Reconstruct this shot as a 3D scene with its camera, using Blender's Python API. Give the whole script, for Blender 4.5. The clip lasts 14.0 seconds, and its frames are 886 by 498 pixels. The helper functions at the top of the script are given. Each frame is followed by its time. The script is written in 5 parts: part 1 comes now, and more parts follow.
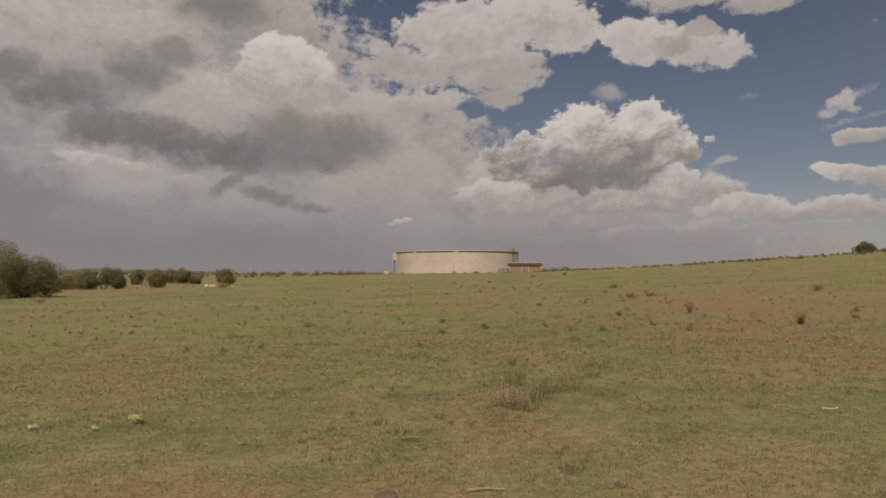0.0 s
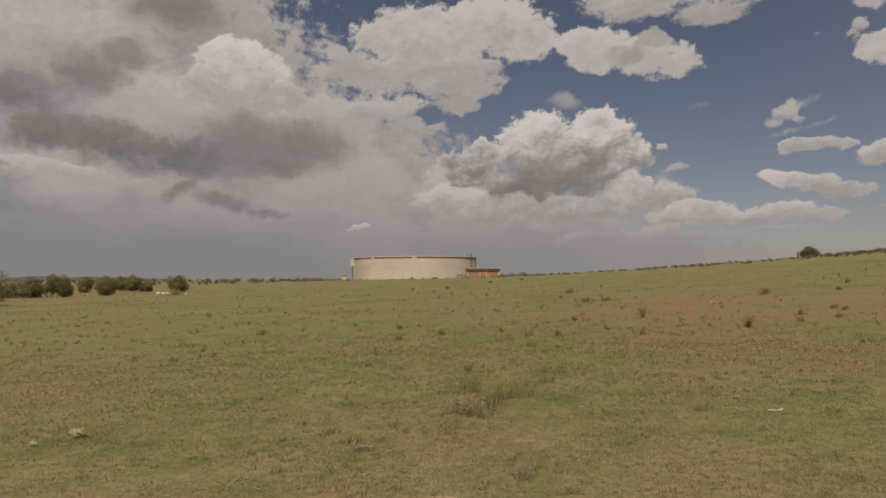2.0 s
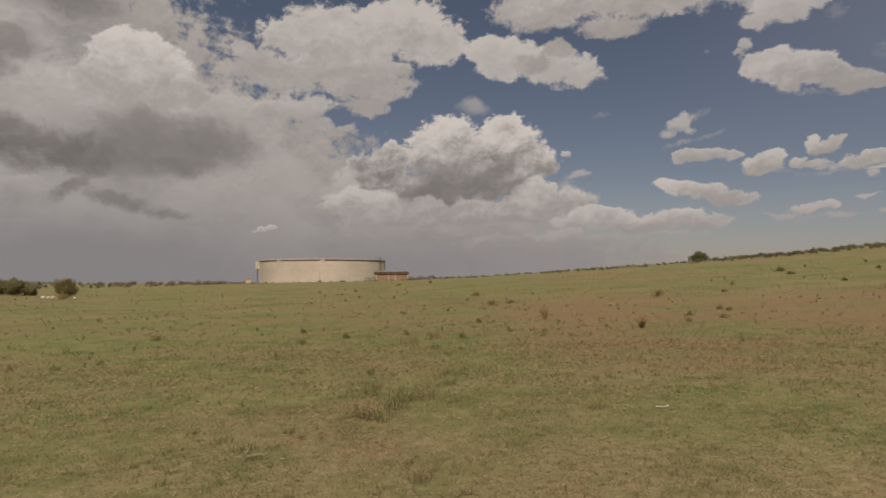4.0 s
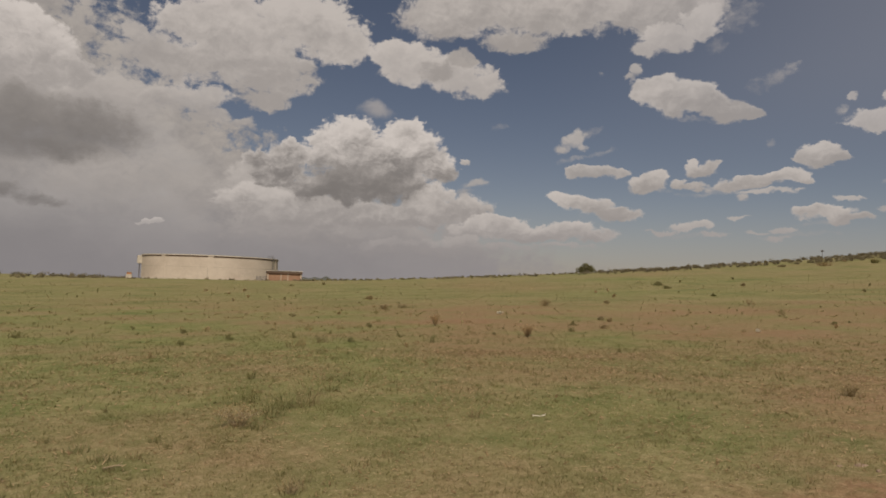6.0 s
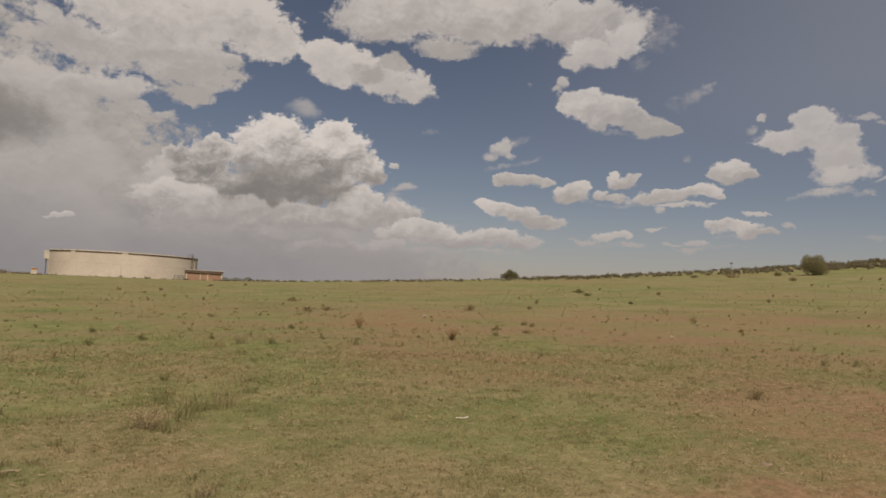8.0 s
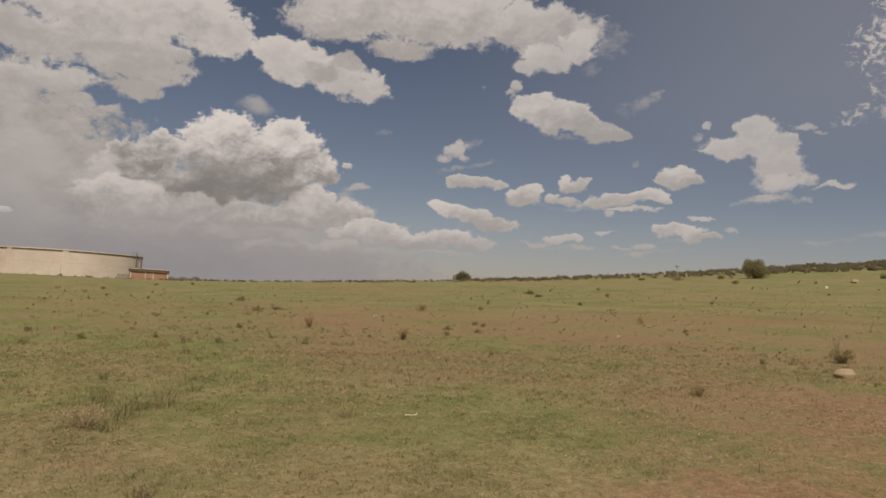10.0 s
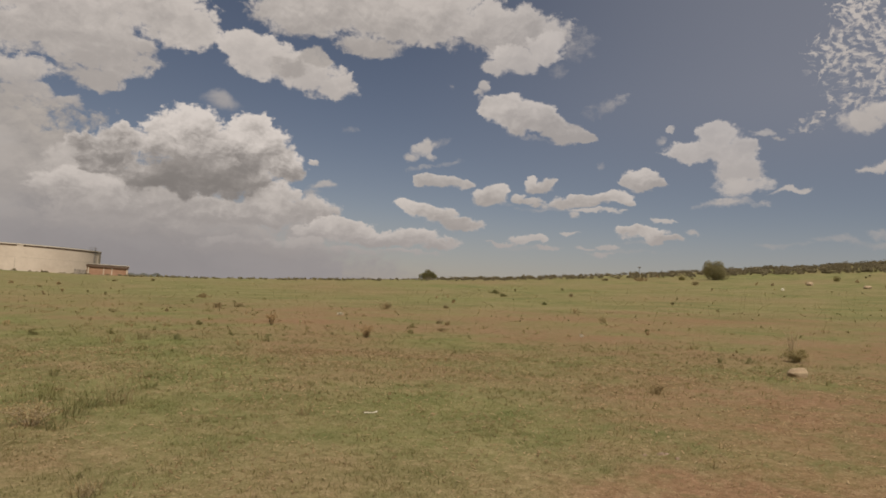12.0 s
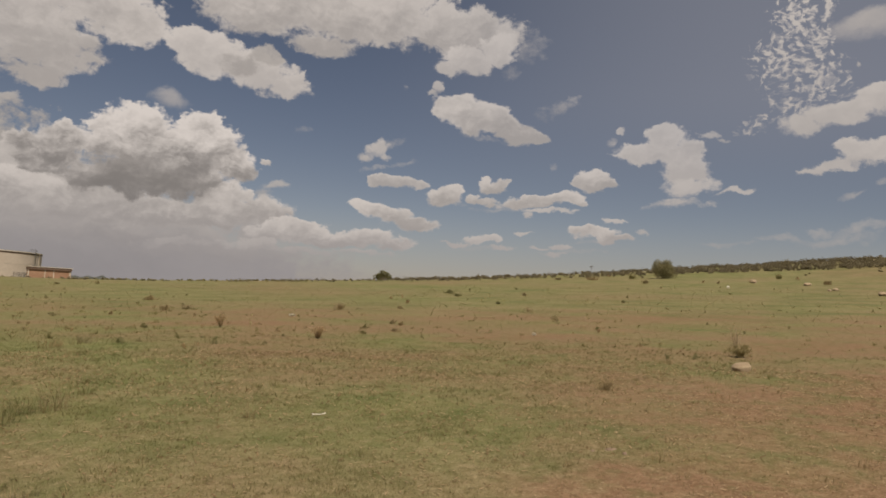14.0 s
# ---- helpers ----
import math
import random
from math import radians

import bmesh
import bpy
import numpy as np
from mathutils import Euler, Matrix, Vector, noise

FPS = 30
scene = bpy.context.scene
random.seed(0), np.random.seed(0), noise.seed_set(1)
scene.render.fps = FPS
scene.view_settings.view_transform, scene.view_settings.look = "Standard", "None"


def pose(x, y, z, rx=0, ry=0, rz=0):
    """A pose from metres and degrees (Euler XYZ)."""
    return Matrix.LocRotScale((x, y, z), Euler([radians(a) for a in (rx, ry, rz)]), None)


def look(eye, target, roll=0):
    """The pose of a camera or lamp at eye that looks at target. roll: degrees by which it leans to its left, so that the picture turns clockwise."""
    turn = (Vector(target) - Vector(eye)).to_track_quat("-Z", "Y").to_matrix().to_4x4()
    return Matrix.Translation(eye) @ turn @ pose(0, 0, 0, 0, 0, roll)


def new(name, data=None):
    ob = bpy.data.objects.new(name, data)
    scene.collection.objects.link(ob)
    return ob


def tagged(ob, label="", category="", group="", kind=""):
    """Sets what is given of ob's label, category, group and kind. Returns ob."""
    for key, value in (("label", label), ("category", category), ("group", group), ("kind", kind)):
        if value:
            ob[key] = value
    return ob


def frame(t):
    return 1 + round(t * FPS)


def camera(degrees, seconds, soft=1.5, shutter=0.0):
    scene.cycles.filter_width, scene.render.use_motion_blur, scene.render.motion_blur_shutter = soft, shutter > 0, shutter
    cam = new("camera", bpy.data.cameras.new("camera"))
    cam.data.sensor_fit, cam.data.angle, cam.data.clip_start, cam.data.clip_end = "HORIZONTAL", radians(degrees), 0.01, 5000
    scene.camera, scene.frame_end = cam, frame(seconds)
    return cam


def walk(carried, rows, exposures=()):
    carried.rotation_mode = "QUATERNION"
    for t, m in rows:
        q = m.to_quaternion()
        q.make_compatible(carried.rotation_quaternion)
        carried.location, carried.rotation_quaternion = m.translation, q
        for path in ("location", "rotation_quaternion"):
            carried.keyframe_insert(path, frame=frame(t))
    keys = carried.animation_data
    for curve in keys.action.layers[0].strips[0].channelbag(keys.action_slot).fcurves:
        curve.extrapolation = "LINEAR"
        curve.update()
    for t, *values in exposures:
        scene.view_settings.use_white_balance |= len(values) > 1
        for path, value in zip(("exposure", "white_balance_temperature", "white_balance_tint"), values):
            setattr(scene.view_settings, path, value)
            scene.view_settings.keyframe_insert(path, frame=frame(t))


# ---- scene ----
cam = camera(66.3, 14.0, soft=1.7)
PATH = [
    (0.0, pose(0.000, 0.000, 1.600, 92.05, 0.00, 0.00)),
    (0.5, pose(0.013, 0.006, 1.607, 92.09, 0.99, -0.57)),
    (1.0, pose(0.022, 0.013, 1.611, 92.10, 0.78, -1.44)),
    (1.5, pose(0.035, 0.023, 1.613, 92.41, 0.63, -2.59)),
    (2.0, pose(0.051, 0.037, 1.610, 92.53, 0.29, -3.51)),
    (2.5, pose(0.071, 0.053, 1.601, 92.33, -0.33, -5.42)),
    (3.0, pose(0.094, 0.066, 1.596, 92.38, -0.17, -7.43)),
    (5.5, pose(0.246, 0.093, 1.632, 93.30, -0.78, -17.50)),
    (6.0, pose(0.266, 0.109, 1.641, 93.17, -1.73, -20.01)),
    (6.5, pose(0.275, 0.131, 1.639, 93.17, -1.92, -21.97)),
    (7.0, pose(0.278, 0.152, 1.629, 93.55, -1.72, -23.34)),
    (7.5, pose(0.282, 0.166, 1.615, 93.99, -2.52, -25.02)),
    (8.0, pose(0.288, 0.173, 1.601, 93.77, -2.86, -26.28)),
    (10.5, pose(0.337, 0.190, 1.545, 94.23, -3.11, -31.13)),
    (11.0, pose(0.352, 0.197, 1.542, 94.25, -2.99, -31.81)),
    (11.5, pose(0.371, 0.203, 1.538, 94.16, -3.04, -32.28)),
    (12.0, pose(0.395, 0.208, 1.531, 94.15, -3.63, -33.19)),
    (12.5, pose(0.414, 0.221, 1.521, 93.89, -3.60, -34.16)),
    (13.0, pose(0.435, 0.232, 1.513, 94.10, -3.91, -34.70)),
    (13.5, pose(0.460, 0.236, 1.512, 94.41, -3.63, -35.67)),
    (14.0, pose(0.492, 0.235, 1.514, 94.40, -3.09, -36.98)),
]
walk(cam, PATH, exposures=((0.0, 0.22, 7000, 13), (3.0, 0.2, 7000, 13), (5.5, 0.22, 7000, 13), (6.5, 0.22, 7000, 13), (7.0, 0.34, 7000, 13), (8.0, 0.36, 7000, 13), (14.0, 0.36, 7000, 13)))

# ---- light: high sun from behind and to the side, broken cumulus over a blue sky ----
SUN_AZ, SUN_EL = -168.0, 58.0
sun = new("sun", bpy.data.lights.new("sun", "SUN"))
sun.data.energy, sun.data.angle, sun.data.color = 3.5, radians(0.55), (1.0, 0.93, 0.82)
sun.matrix_world = look((200 * math.sin(radians(SUN_AZ)) * math.cos(radians(SUN_EL)),
                         200 * math.cos(radians(SUN_AZ)) * math.cos(radians(SUN_EL)), 200 * math.sin(radians(SUN_EL))), (0, 0, 0))

world = bpy.data.worlds.new("sky")
scene.world = world
world.use_nodes = True
wt = world.node_tree
wt.nodes.clear()


def wnode(kind, **props):
    n = wt.nodes.new(kind)
    for key, value in props.items():
        if key == "operation":
            n.operation = value
        elif key == "blend":
            n.data_type, n.blend_type = "RGBA", value
    return n


def plug(socket, value):
    if isinstance(value, (int, float, tuple)):
        socket.default_value = value
    else:
        wt.links.new(value, socket)


def wmath(operation, a, b=0.0, c=0.0, clamp=False):
    n = wnode("ShaderNodeMath", operation=operation)
    n.use_clamp = clamp
    for socket, value in zip(n.inputs, (a, b, c)):
        plug(socket, value)
    return n.outputs[0]


def wmix(fac, a, b):
    n = wnode("ShaderNodeMix", blend="MIX")
    plug(n.inputs["Factor"], fac)
    for socket, value in ((n.inputs[6], a), (n.inputs[7], b)):
        plug(socket, value)
    return n.outputs[2]


def wsmooth(value, lo, hi, top=1.0):
    n = wnode("ShaderNodeMapRange")
    n.interpolation_type = "SMOOTHSTEP"
    for socket, v in zip(n.inputs, (value, lo, hi, 0.0, top)):
        plug(socket, v)
    return n.outputs[0]


def wvec(x, y, z=0.0):
    n = wnode("ShaderNodeCombineXYZ")
    for socket, v in zip(n.inputs, (x, y, z)):
        plug(socket, v)
    return n.outputs[0]


def wnoise(vector, scale, detail, rough=0.55):
    n = wnode("ShaderNodeTexNoise")
    n.noise_dimensions = "2D"
    plug(n.inputs["Vector"], vector)
    n.inputs["Scale"].default_value, n.inputs["Detail"].default_value, n.inputs["Roughness"].default_value = scale, detail, rough
    return n


def wpuff(vector, scale, detail):
    n = wnode("ShaderNodeTexVoronoi")
    n.voronoi_dimensions, n.feature = "2D", "SMOOTH_F1"
    plug(n.inputs["Vector"], vector)
    n.inputs["Scale"].default_value, n.inputs["Detail"].default_value = scale, detail
    n.inputs["Roughness"].default_value, n.inputs["Smoothness"].default_value = 0.6, 0.35
    return n.outputs["Distance"]


# azimuth U and elevation V of the sky, in degrees
geo = wnode("ShaderNodeTexCoord")
sep = wnode("ShaderNodeSeparateXYZ")
wt.links.new(geo.outputs["Generated"], sep.inputs[0])
U0 = wmath("MULTIPLY", wmath("ARCTAN2", sep.outputs[0], sep.outputs[1]), 57.2958)
V0 = wmath("MULTIPLY", wmath("ARCSINE", sep.outputs[2]), 57.2958)
plain = wvec(U0, wmath("MULTIPLY", V0, 1.35))
swirl = wnode("ShaderNodeSeparateColor")
wt.links.new(wnoise(plain, 0.3, 6.0, 0.6).outputs["Color"], swirl.inputs[0])
U = wmath("MULTIPLY_ADD", wmath("SUBTRACT", swirl.outputs[0], 0.5), 2.6, U0)
V = wmath("MULTIPLY_ADD", wmath("SUBTRACT", swirl.outputs[1], 0.5), 1.9, V0)
bent = wvec(U, V, 1.0)
puffs = wpuff(wvec(U, wmath("MULTIPLY", V, 1.3)), 0.5, 3.0)
puffs_up = wpuff(wvec(wmath("SUBTRACT", U, 0.12), wmath("MULTIPLY", wmath("ADD", V, 0.30), 1.3)), 0.5, 3.0)
fine = wnoise(plain, 1.3, 8.0, 0.62).outputs["Fac"]
soft_mottle = wnoise(plain, 0.42, 4.0, 0.55).outputs["Fac"]
# the outline's billows, and how far the billows face the light
EDGE = wmath("MULTIPLY_ADD", wmath("SUBTRACT", 0.40, puffs), 0.62, wmath("MULTIPLY", wmath("SUBTRACT", fine, 0.5), 0.80))
RELIEF = wmath("MULTIPLY_ADD", wmath("SUBTRACT", puffs_up, puffs), 0.30, wmath("MULTIPLY_ADD", wmath("SUBTRACT", fine, 0.5), 0.20, wmath("MULTIPLY", wmath("SUBTRACT", soft_mottle, 0.5), 0.9)))

sky = wnode("ShaderNodeTexSky")
sky.sky_type, sky.sun_disc = "NISHITA", False
sky.sun_elevation, sky.sun_rotation = radians(SUN_EL), radians(SUN_AZ)
sky.altitude, sky.air_density, sky.dust_density, sky.ozone_density = 1500, 1.0, 0.8, 1.0
air = wnode("ShaderNodeMix", blend="MULTIPLY")
air.inputs["Factor"].default_value = 1.0
wt.links.new(sky.outputs[0], air.inputs[6])
air.inputs[7].default_value = (0.0675, 0.0573, 0.0522, 1)
DOME = air.outputs[2]

# broken cloud over the rest of the sky, thickening to a grey sheet on one side
field = wnoise(plain, 0.045, 7.0, 0.58).outputs["Fac"]
beyond = wmath("MAXIMUM", wsmooth(wmath("ABSOLUTE", wmath("SUBTRACT", U0, 18.0)), 56.0, 70.0), wsmooth(V0, 27.0, 34.0))
DOME = wmix(wmath("MULTIPLY", wsmooth(field, 0.47, 0.60), beyond), DOME, (0.42, 0.40, 0.39, 1))
edge = wmath("MULTIPLY_ADD", wmath("POWER", 2.71828, wmath("MULTIPLY", V, -0.092)), 62.0, -14.5)
sheet = wsmooth(wmath("ADD", wmath("SUBTRACT", edge, U), wmath("MULTIPLY", EDGE, 9.0)), -2.0, wmath("MULTIPLY_ADD", wmath("POWER", 2.71828, wmath("MULTIPLY", V0, -0.45)), 26.0, 3.5))
mottle = wmath("MULTIPLY_ADD", RELIEF, 0.12, wnoise(wvec(wmath("MULTIPLY", U, 0.5), V), 0.13, 6.0, 0.52).outputs["Fac"])
grey = wmix(wsmooth(mottle, 0.36, 0.66), (0.262, 0.257, 0.264, 1), (0.42, 0.410, 0.410, 1))
grey = wmix(wsmooth(V0, 7.5, 2.0), grey, wmix(wsmooth(wmath("MULTIPLY_ADD", U0, 0.012, mottle), 0.25, 0.85), (0.262, 0.259, 0.266, 1), (0.350, 0.341, 0.343, 1)))
rim = wmath("MULTIPLY", wsmooth(wmath("SUBTRACT", edge, U), 22.0, 2.0), wsmooth(V0, 1.5, 5.0))
grey = wmix(wmath("MULTIPLY", rim, wmath("ADD", RELIEF, 0.65), clamp=True), grey, (0.47, 0.445, 0.42, 1))
DOME = wmix(wmath("MULTIPLY", sheet, wsmooth(U0, 70.0, 40.0)), DOME, grey)


def grouped(name, ins, kind, body):
    """A node group: its named inputs go to body(), whose value is its one output."""
    global wt
    outer, wt = wt, bpy.data.node_groups.new(name, "ShaderNodeTree")
    for label, socket in ins:
        wt.interface.new_socket(name=label, in_out="INPUT", socket_type="NodeSocket" + socket)
    wt.interface.new_socket(name="Result", in_out="OUTPUT", socket_type="NodeSocket" + kind)
    given = wnode("NodeGroupInput")
    result = body(*given.outputs[:len(ins)])
    wt.links.new(result, wnode("NodeGroupOutput").inputs[0])
    made, wt = wt, outer
    return made


def wgroup(tree, *values):
    n = wnode("ShaderNodeGroup")
    n.node_tree = tree
    for socket, value in zip(n.inputs, values):
        plug(socket, value)
    return n.outputs[0]


def wdot(a, b):
    n = wnode("ShaderNodeVectorMath", operation="DOT_PRODUCT")
    plug(n.inputs[0], a)
    plug(n.inputs[1], b)
    return n.outputs["Value"]


def lobe_body(place, along, across, near):
    du, dv = wdot(place, along), wdot(place, across)
    return wmath("SMOOTH_MIN", near, wmath("MULTIPLY_ADD", du, du, wmath("MULTIPLY", dv, dv)), 0.35)


def cloud_body(under, near, outline, rag, span, low, soft, opacity, height, relief, lit, dark):
    thick = wmath("MULTIPLY_ADD", outline, rag, wmath("SUBTRACT", 1.42, near))
    climb = wmath("MULTIPLY_ADD", height, span, low)
    # crisp tops and softer bases
    blur = wmath("MAXIMUM", wmath("MULTIPLY", soft, wmath("MULTIPLY_ADD", climb, -0.6, 1.55)), 0.36)
    alpha = wmath("MULTIPLY", wsmooth(thick, 0.0, blur), opacity)
    thin = wsmooth(thick, 0.9, 0.1, 0.25)
    # soft layers are smooth, heaped ones billowed
    gain = wmath("MAXIMUM", wmath("MULTIPLY_ADD", soft, -0.75, 1.3), 0.35)
    shade = wsmooth(wmath("MULTIPLY_ADD", relief, gain, wmath("MULTIPLY_ADD", climb, 0.8, thin)), 0.0, 1.0)
    return wmix(alpha, under, wmix(shade, dark, lit))


LOBE = grouped("cloud_lobe", (("Place", "Vector"), ("Along", "Vector"), ("Across", "Vector"), ("Near", "Float")), "Float", lobe_body)
CLOUD = grouped("cloud_body", [("Under", "Color")] + [(n, "Float") for n in ("Near", "Outline", "Rag", "Span", "Low", "Soft", "Opacity", "Height", "Relief")] + [("Lit", "Color"), ("Dark", "Color")], "Color", cloud_body)


def cloud(lit, dark, soft, opacity, *lobes, rag=1.0, outline=None):
    """One cloud from a few lobes (azimuth, elevation, half width, half height, tilt in degrees): brightness of its sunny top and of its base."""
    global DOME
    near = 99.0
    for az, el, wide, high, tilt in lobes:
        c, s = math.cos(radians(tilt)), math.sin(radians(tilt))
        near = wgroup(LOBE, bent, (c / wide, s / wide, -(c * az + s * el) / wide), (-s / high, c / high, (s * az - c * el) / high), near)
    base = min(el - 0.8 * high for az, el, wide, high, tilt in lobes)
    top = max(el + 0.8 * high for az, el, wide, high, tilt in lobes)
    DOME = wgroup(CLOUD, DOME, near, outline or EDGE, rag, 1 / (top - base), -base / (top - base), soft, opacity, V, RELIEF,
                  (lit * 1.03, lit * 0.985, lit * 0.955, 1), (dark * 1.02, dark * 0.98, dark * 0.965, 1))


def ripple(lit, dark, soft, opacity, *lobes):
    """A patch of small broken cloudlets."""
    flakes = wnoise(wvec(wmath("MULTIPLY_ADD", V0, 0.3, U), wmath("MULTIPLY_ADD", U0, -0.2, wmath("MULTIPLY", V, 1.35))), 1.9, 2.0, 0.5).outputs["Fac"]
    cloud(lit, dark, soft, opacity, *lobes, outline=wmath("MULTIPLY_ADD", flakes, 6.0, -3.5))


# soft layers of the grey mass
cloud(0.54, 0.42, 1.2, 0.95, (-27.0, 17.7, 10.54, 4.32, 8), (-31.4, 18.5, 5.77, 2.99, 10), rag=0.7)
cloud(0.52, 0.38, 1.0, 0.9, (-20.0, 13.1, 4.71, 3.45, 4), (-8.8, 13.3, 6.60, 2.71, 2), rag=0.8)
cloud(0.41, 0.33, 1.3, 0.8, (-7.8, 7.7, 9.43, 2.57, 1), (-16.9, 7.0, 6.61, 1.81, 2), rag=0.8)
cloud(0.4, 0.32, 1.2, 0.75, (1.7, 7.3, 6.22, 2.83, -0), (8.4, 4.0, 8.41, 1.65, -1), (17.0, 2.9, 6.96, 0.91, -1), rag=0.9)
cloud(0.46, 0.36, 1.3, 0.85, (-7.0, 7.3, 5.59, 2.90, 6), (-0.3, 6.5, 6.22, 2.20, 5), rag=0.9)
cloud(0.42, 0.36, 1.2, 0.7, (6.2, 4.4, 9.81, 1.29, 3), (20.7, 3.2, 10.52, 0.57, 2), rag=0.9)
# dark undersides
cloud(0.24, 0.17, 1.1, 0.95, (-30.3, 13.0, 5.47, 2.30, 7), (-32.7, 14.4, 2.43, 1.53, 9), rag=0.8)
cloud(0.28, 0.2, 0.95, 0.9, (-24.2, 15.4, 3.25, 1.85, -9), (-22.2, 16.9, 2.51, 1.23, 6), rag=0.9)
cloud(0.23, 0.155, 1.0, 0.97, (-23.3, 10.4, 6.95, 2.05, -4), (-17.8, 9.5, 4.81, 1.78, 3), (-26.9, 10.8, 3.09, 1.66, 5), rag=0.8)
cloud(0.27, 0.2, 0.9, 0.95, (-18.4, 20.8, 4.40, 1.82, 6), rag=0.8)
# lit ridges in the grey mass
cloud(0.56, 0.36, 0.7, 0.9, (-28.0, 8.5, 2.19, 0.75, -2), (-29.4, 7.6, 1.10, 0.41, 4), (-25.3, 8.0, 2.77, 0.68, -2), rag=0.9)
cloud(0.48, 0.34, 1.0, 0.75, (-20.6, 7.4, 1.69, 0.71, 3), (-24.1, 7.6, 2.42, 0.60, 3), rag=1.0)
cloud(0.24, 0.19, 1.0, 0.85, (-14.3, 6.3, 2.71, 0.92, -10), (-11.3, 5.4, 2.08, 0.65, -5), (-17.8, 7.0, 1.75, 0.90, 32), rag=1.0)
# bright tower
cloud(0.64, 0.38, 0.5, 1, (-13.9, 17.4, 2.84, 2.06, 4), (-15.5, 15.4, 2.25, 1.74, 4), (-11.4, 16.3, 2.79, 2.10, 3), (-9.3, 14.8, 2.12, 1.56, 2), (-13.4, 14.4, 4.12, 1.99, 3))
cloud(0.48, 0.36, 0.9, 0.9, (-5.9, 13.6, 3.34, 1.59, 1), (-8.8, 12.6, 4.24, 1.36, 2))
cloud(0.28, 0.19, 1.05, 0.95, (-12.5, 11.5, 4.37, 2.26, 2), (-8.3, 11.0, 4.48, 2.07, 1), (-10.6, 9.3, 5.58, 1.38, 2), rag=0.8)
# small lit puff under the mass
cloud(0.6, 0.46, 0.6, 1, (-3.3, 4.5, 0.76, 0.33, 0), (-4.0, 4.3, 0.57, 0.19, 0), rag=0.8)
# upper bank
cloud(0.55, 0.37, 0.45, 1, (0.2, 19.8, 5.13, 2.51, 9), (6.8, 20.7, 5.50, 2.50, 7), (10.5, 19.4, 3.29, 1.71, 5), (-1.3, 17.1, 4.59, 1.85, 9), (5.2, 16.5, 3.82, 2.15, 6), (4.8, 14.7, 2.14, 1.05, 6), (2.0, 18.0, 5.66, 2.50, 8))
cloud(0.47, 0.36, 0.7, 0.95, (-4.8, 17.4, 1.98, 1.59, 10), (-5.4, 18.4, 0.98, 0.86, 11))
cloud(0.5, 0.37, 0.6, 0.95, (-0.7, 14.0, 3.13, 1.18, 7), (-3.2, 13.9, 2.02, 0.91, 8), (0.6, 13.1, 1.70, 0.60, 7))
cloud(0.44, 0.36, 0.8, 0.9, (2.3, 12.6, 1.73, 0.52, 6), (3.8, 12.6, 0.70, 0.70, 6))
cloud(0.56, 0.44, 0.45, 1, (16.8, 18.3, 3.38, 1.68, 3), (20.2, 17.6, 3.88, 1.60, -6), (23.1, 16.8, 2.03, 1.17, 1), (15.1, 18.9, 1.92, 1.31, 4))
cloud(0.4, 0.33, 0.7, 0.9, (19.0, 17.7, 2.03, 0.98, 2), (20.9, 18.8, 1.46, 0.71, 2))
# lens cloud
cloud(0.47, 0.4, 1.6, 0.9, (14.0, 14.5, 1.71, 0.82, 4), rag=0.25)
# overhead bank
cloud(0.54, 0.36, 0.45, 1, (20.5, 22.2, 5.36, 2.12, 2), (28.2, 23.0, 10.10, 2.59, -1), (25.9, 20.2, 2.90, 1.04, 0), (37.2, 22.2, 5.89, 2.05, -4), rag=0.9)
cloud(0.57, 0.44, 0.5, 1, (38.1, 20.0, 2.77, 1.17, -4), (36.3, 19.3, 1.36, 0.68, -3), (40.8, 20.9, 1.96, 1.43, -5))
cloud(0.45, 0.4, 1.2, 0.5, (43.3, 21.3, 1.69, 1.60, -6), (41.9, 19.2, 1.07, 0.83, -5), rag=1.6)
# pale layer behind the large cumulus
cloud(0.5, 0.37, 0.8, 1, (7.0, 5.9, 6.30, 2.07, 3), (14.9, 5.8, 6.63, 1.79, 3), (22.6, 4.9, 5.74, 1.14, 2), (4.7, 7.5, 3.97, 2.26, 4), rag=0.8)
# layer of cumulus beneath the large one
cloud(0.56, 0.34, 0.5, 1, (7.5, 6.0, 4.07, 1.47, 3), (10.5, 5.8, 4.39, 1.49, 3), (14.4, 5.8, 4.02, 1.23, 3), (3.9, 6.6, 3.06, 1.63, 4), rag=0.9)
cloud(0.58, 0.34, 0.45, 1, (18.4, 7.3, 2.59, 1.51, 2), (21.3, 6.3, 2.78, 1.24, 2), (17.3, 5.9, 3.15, 1.23, 2))
cloud(0.57, 0.36, 0.45, 1, (25.0, 5.1, 3.15, 1.05, 2), (22.6, 5.1, 2.39, 0.95, 2), (27.8, 4.7, 2.74, 0.85, 1))
cloud(0.57, 0.37, 0.5, 1, (30.4, 5.0, 2.57, 0.85, 1), (32.6, 4.6, 2.03, 0.61, 1), (29.0, 4.6, 2.16, 0.66, 1))
cloud(0.48, 0.4, 0.9, 0.8, (15.0, 3.4, 3.31, 0.43, 2), (20.7, 3.9, 2.87, 0.48, 2), (25.0, 3.5, 4.29, 0.33, 2), (30.2, 3.7, 2.80, 0.24, 1), rag=1.1)
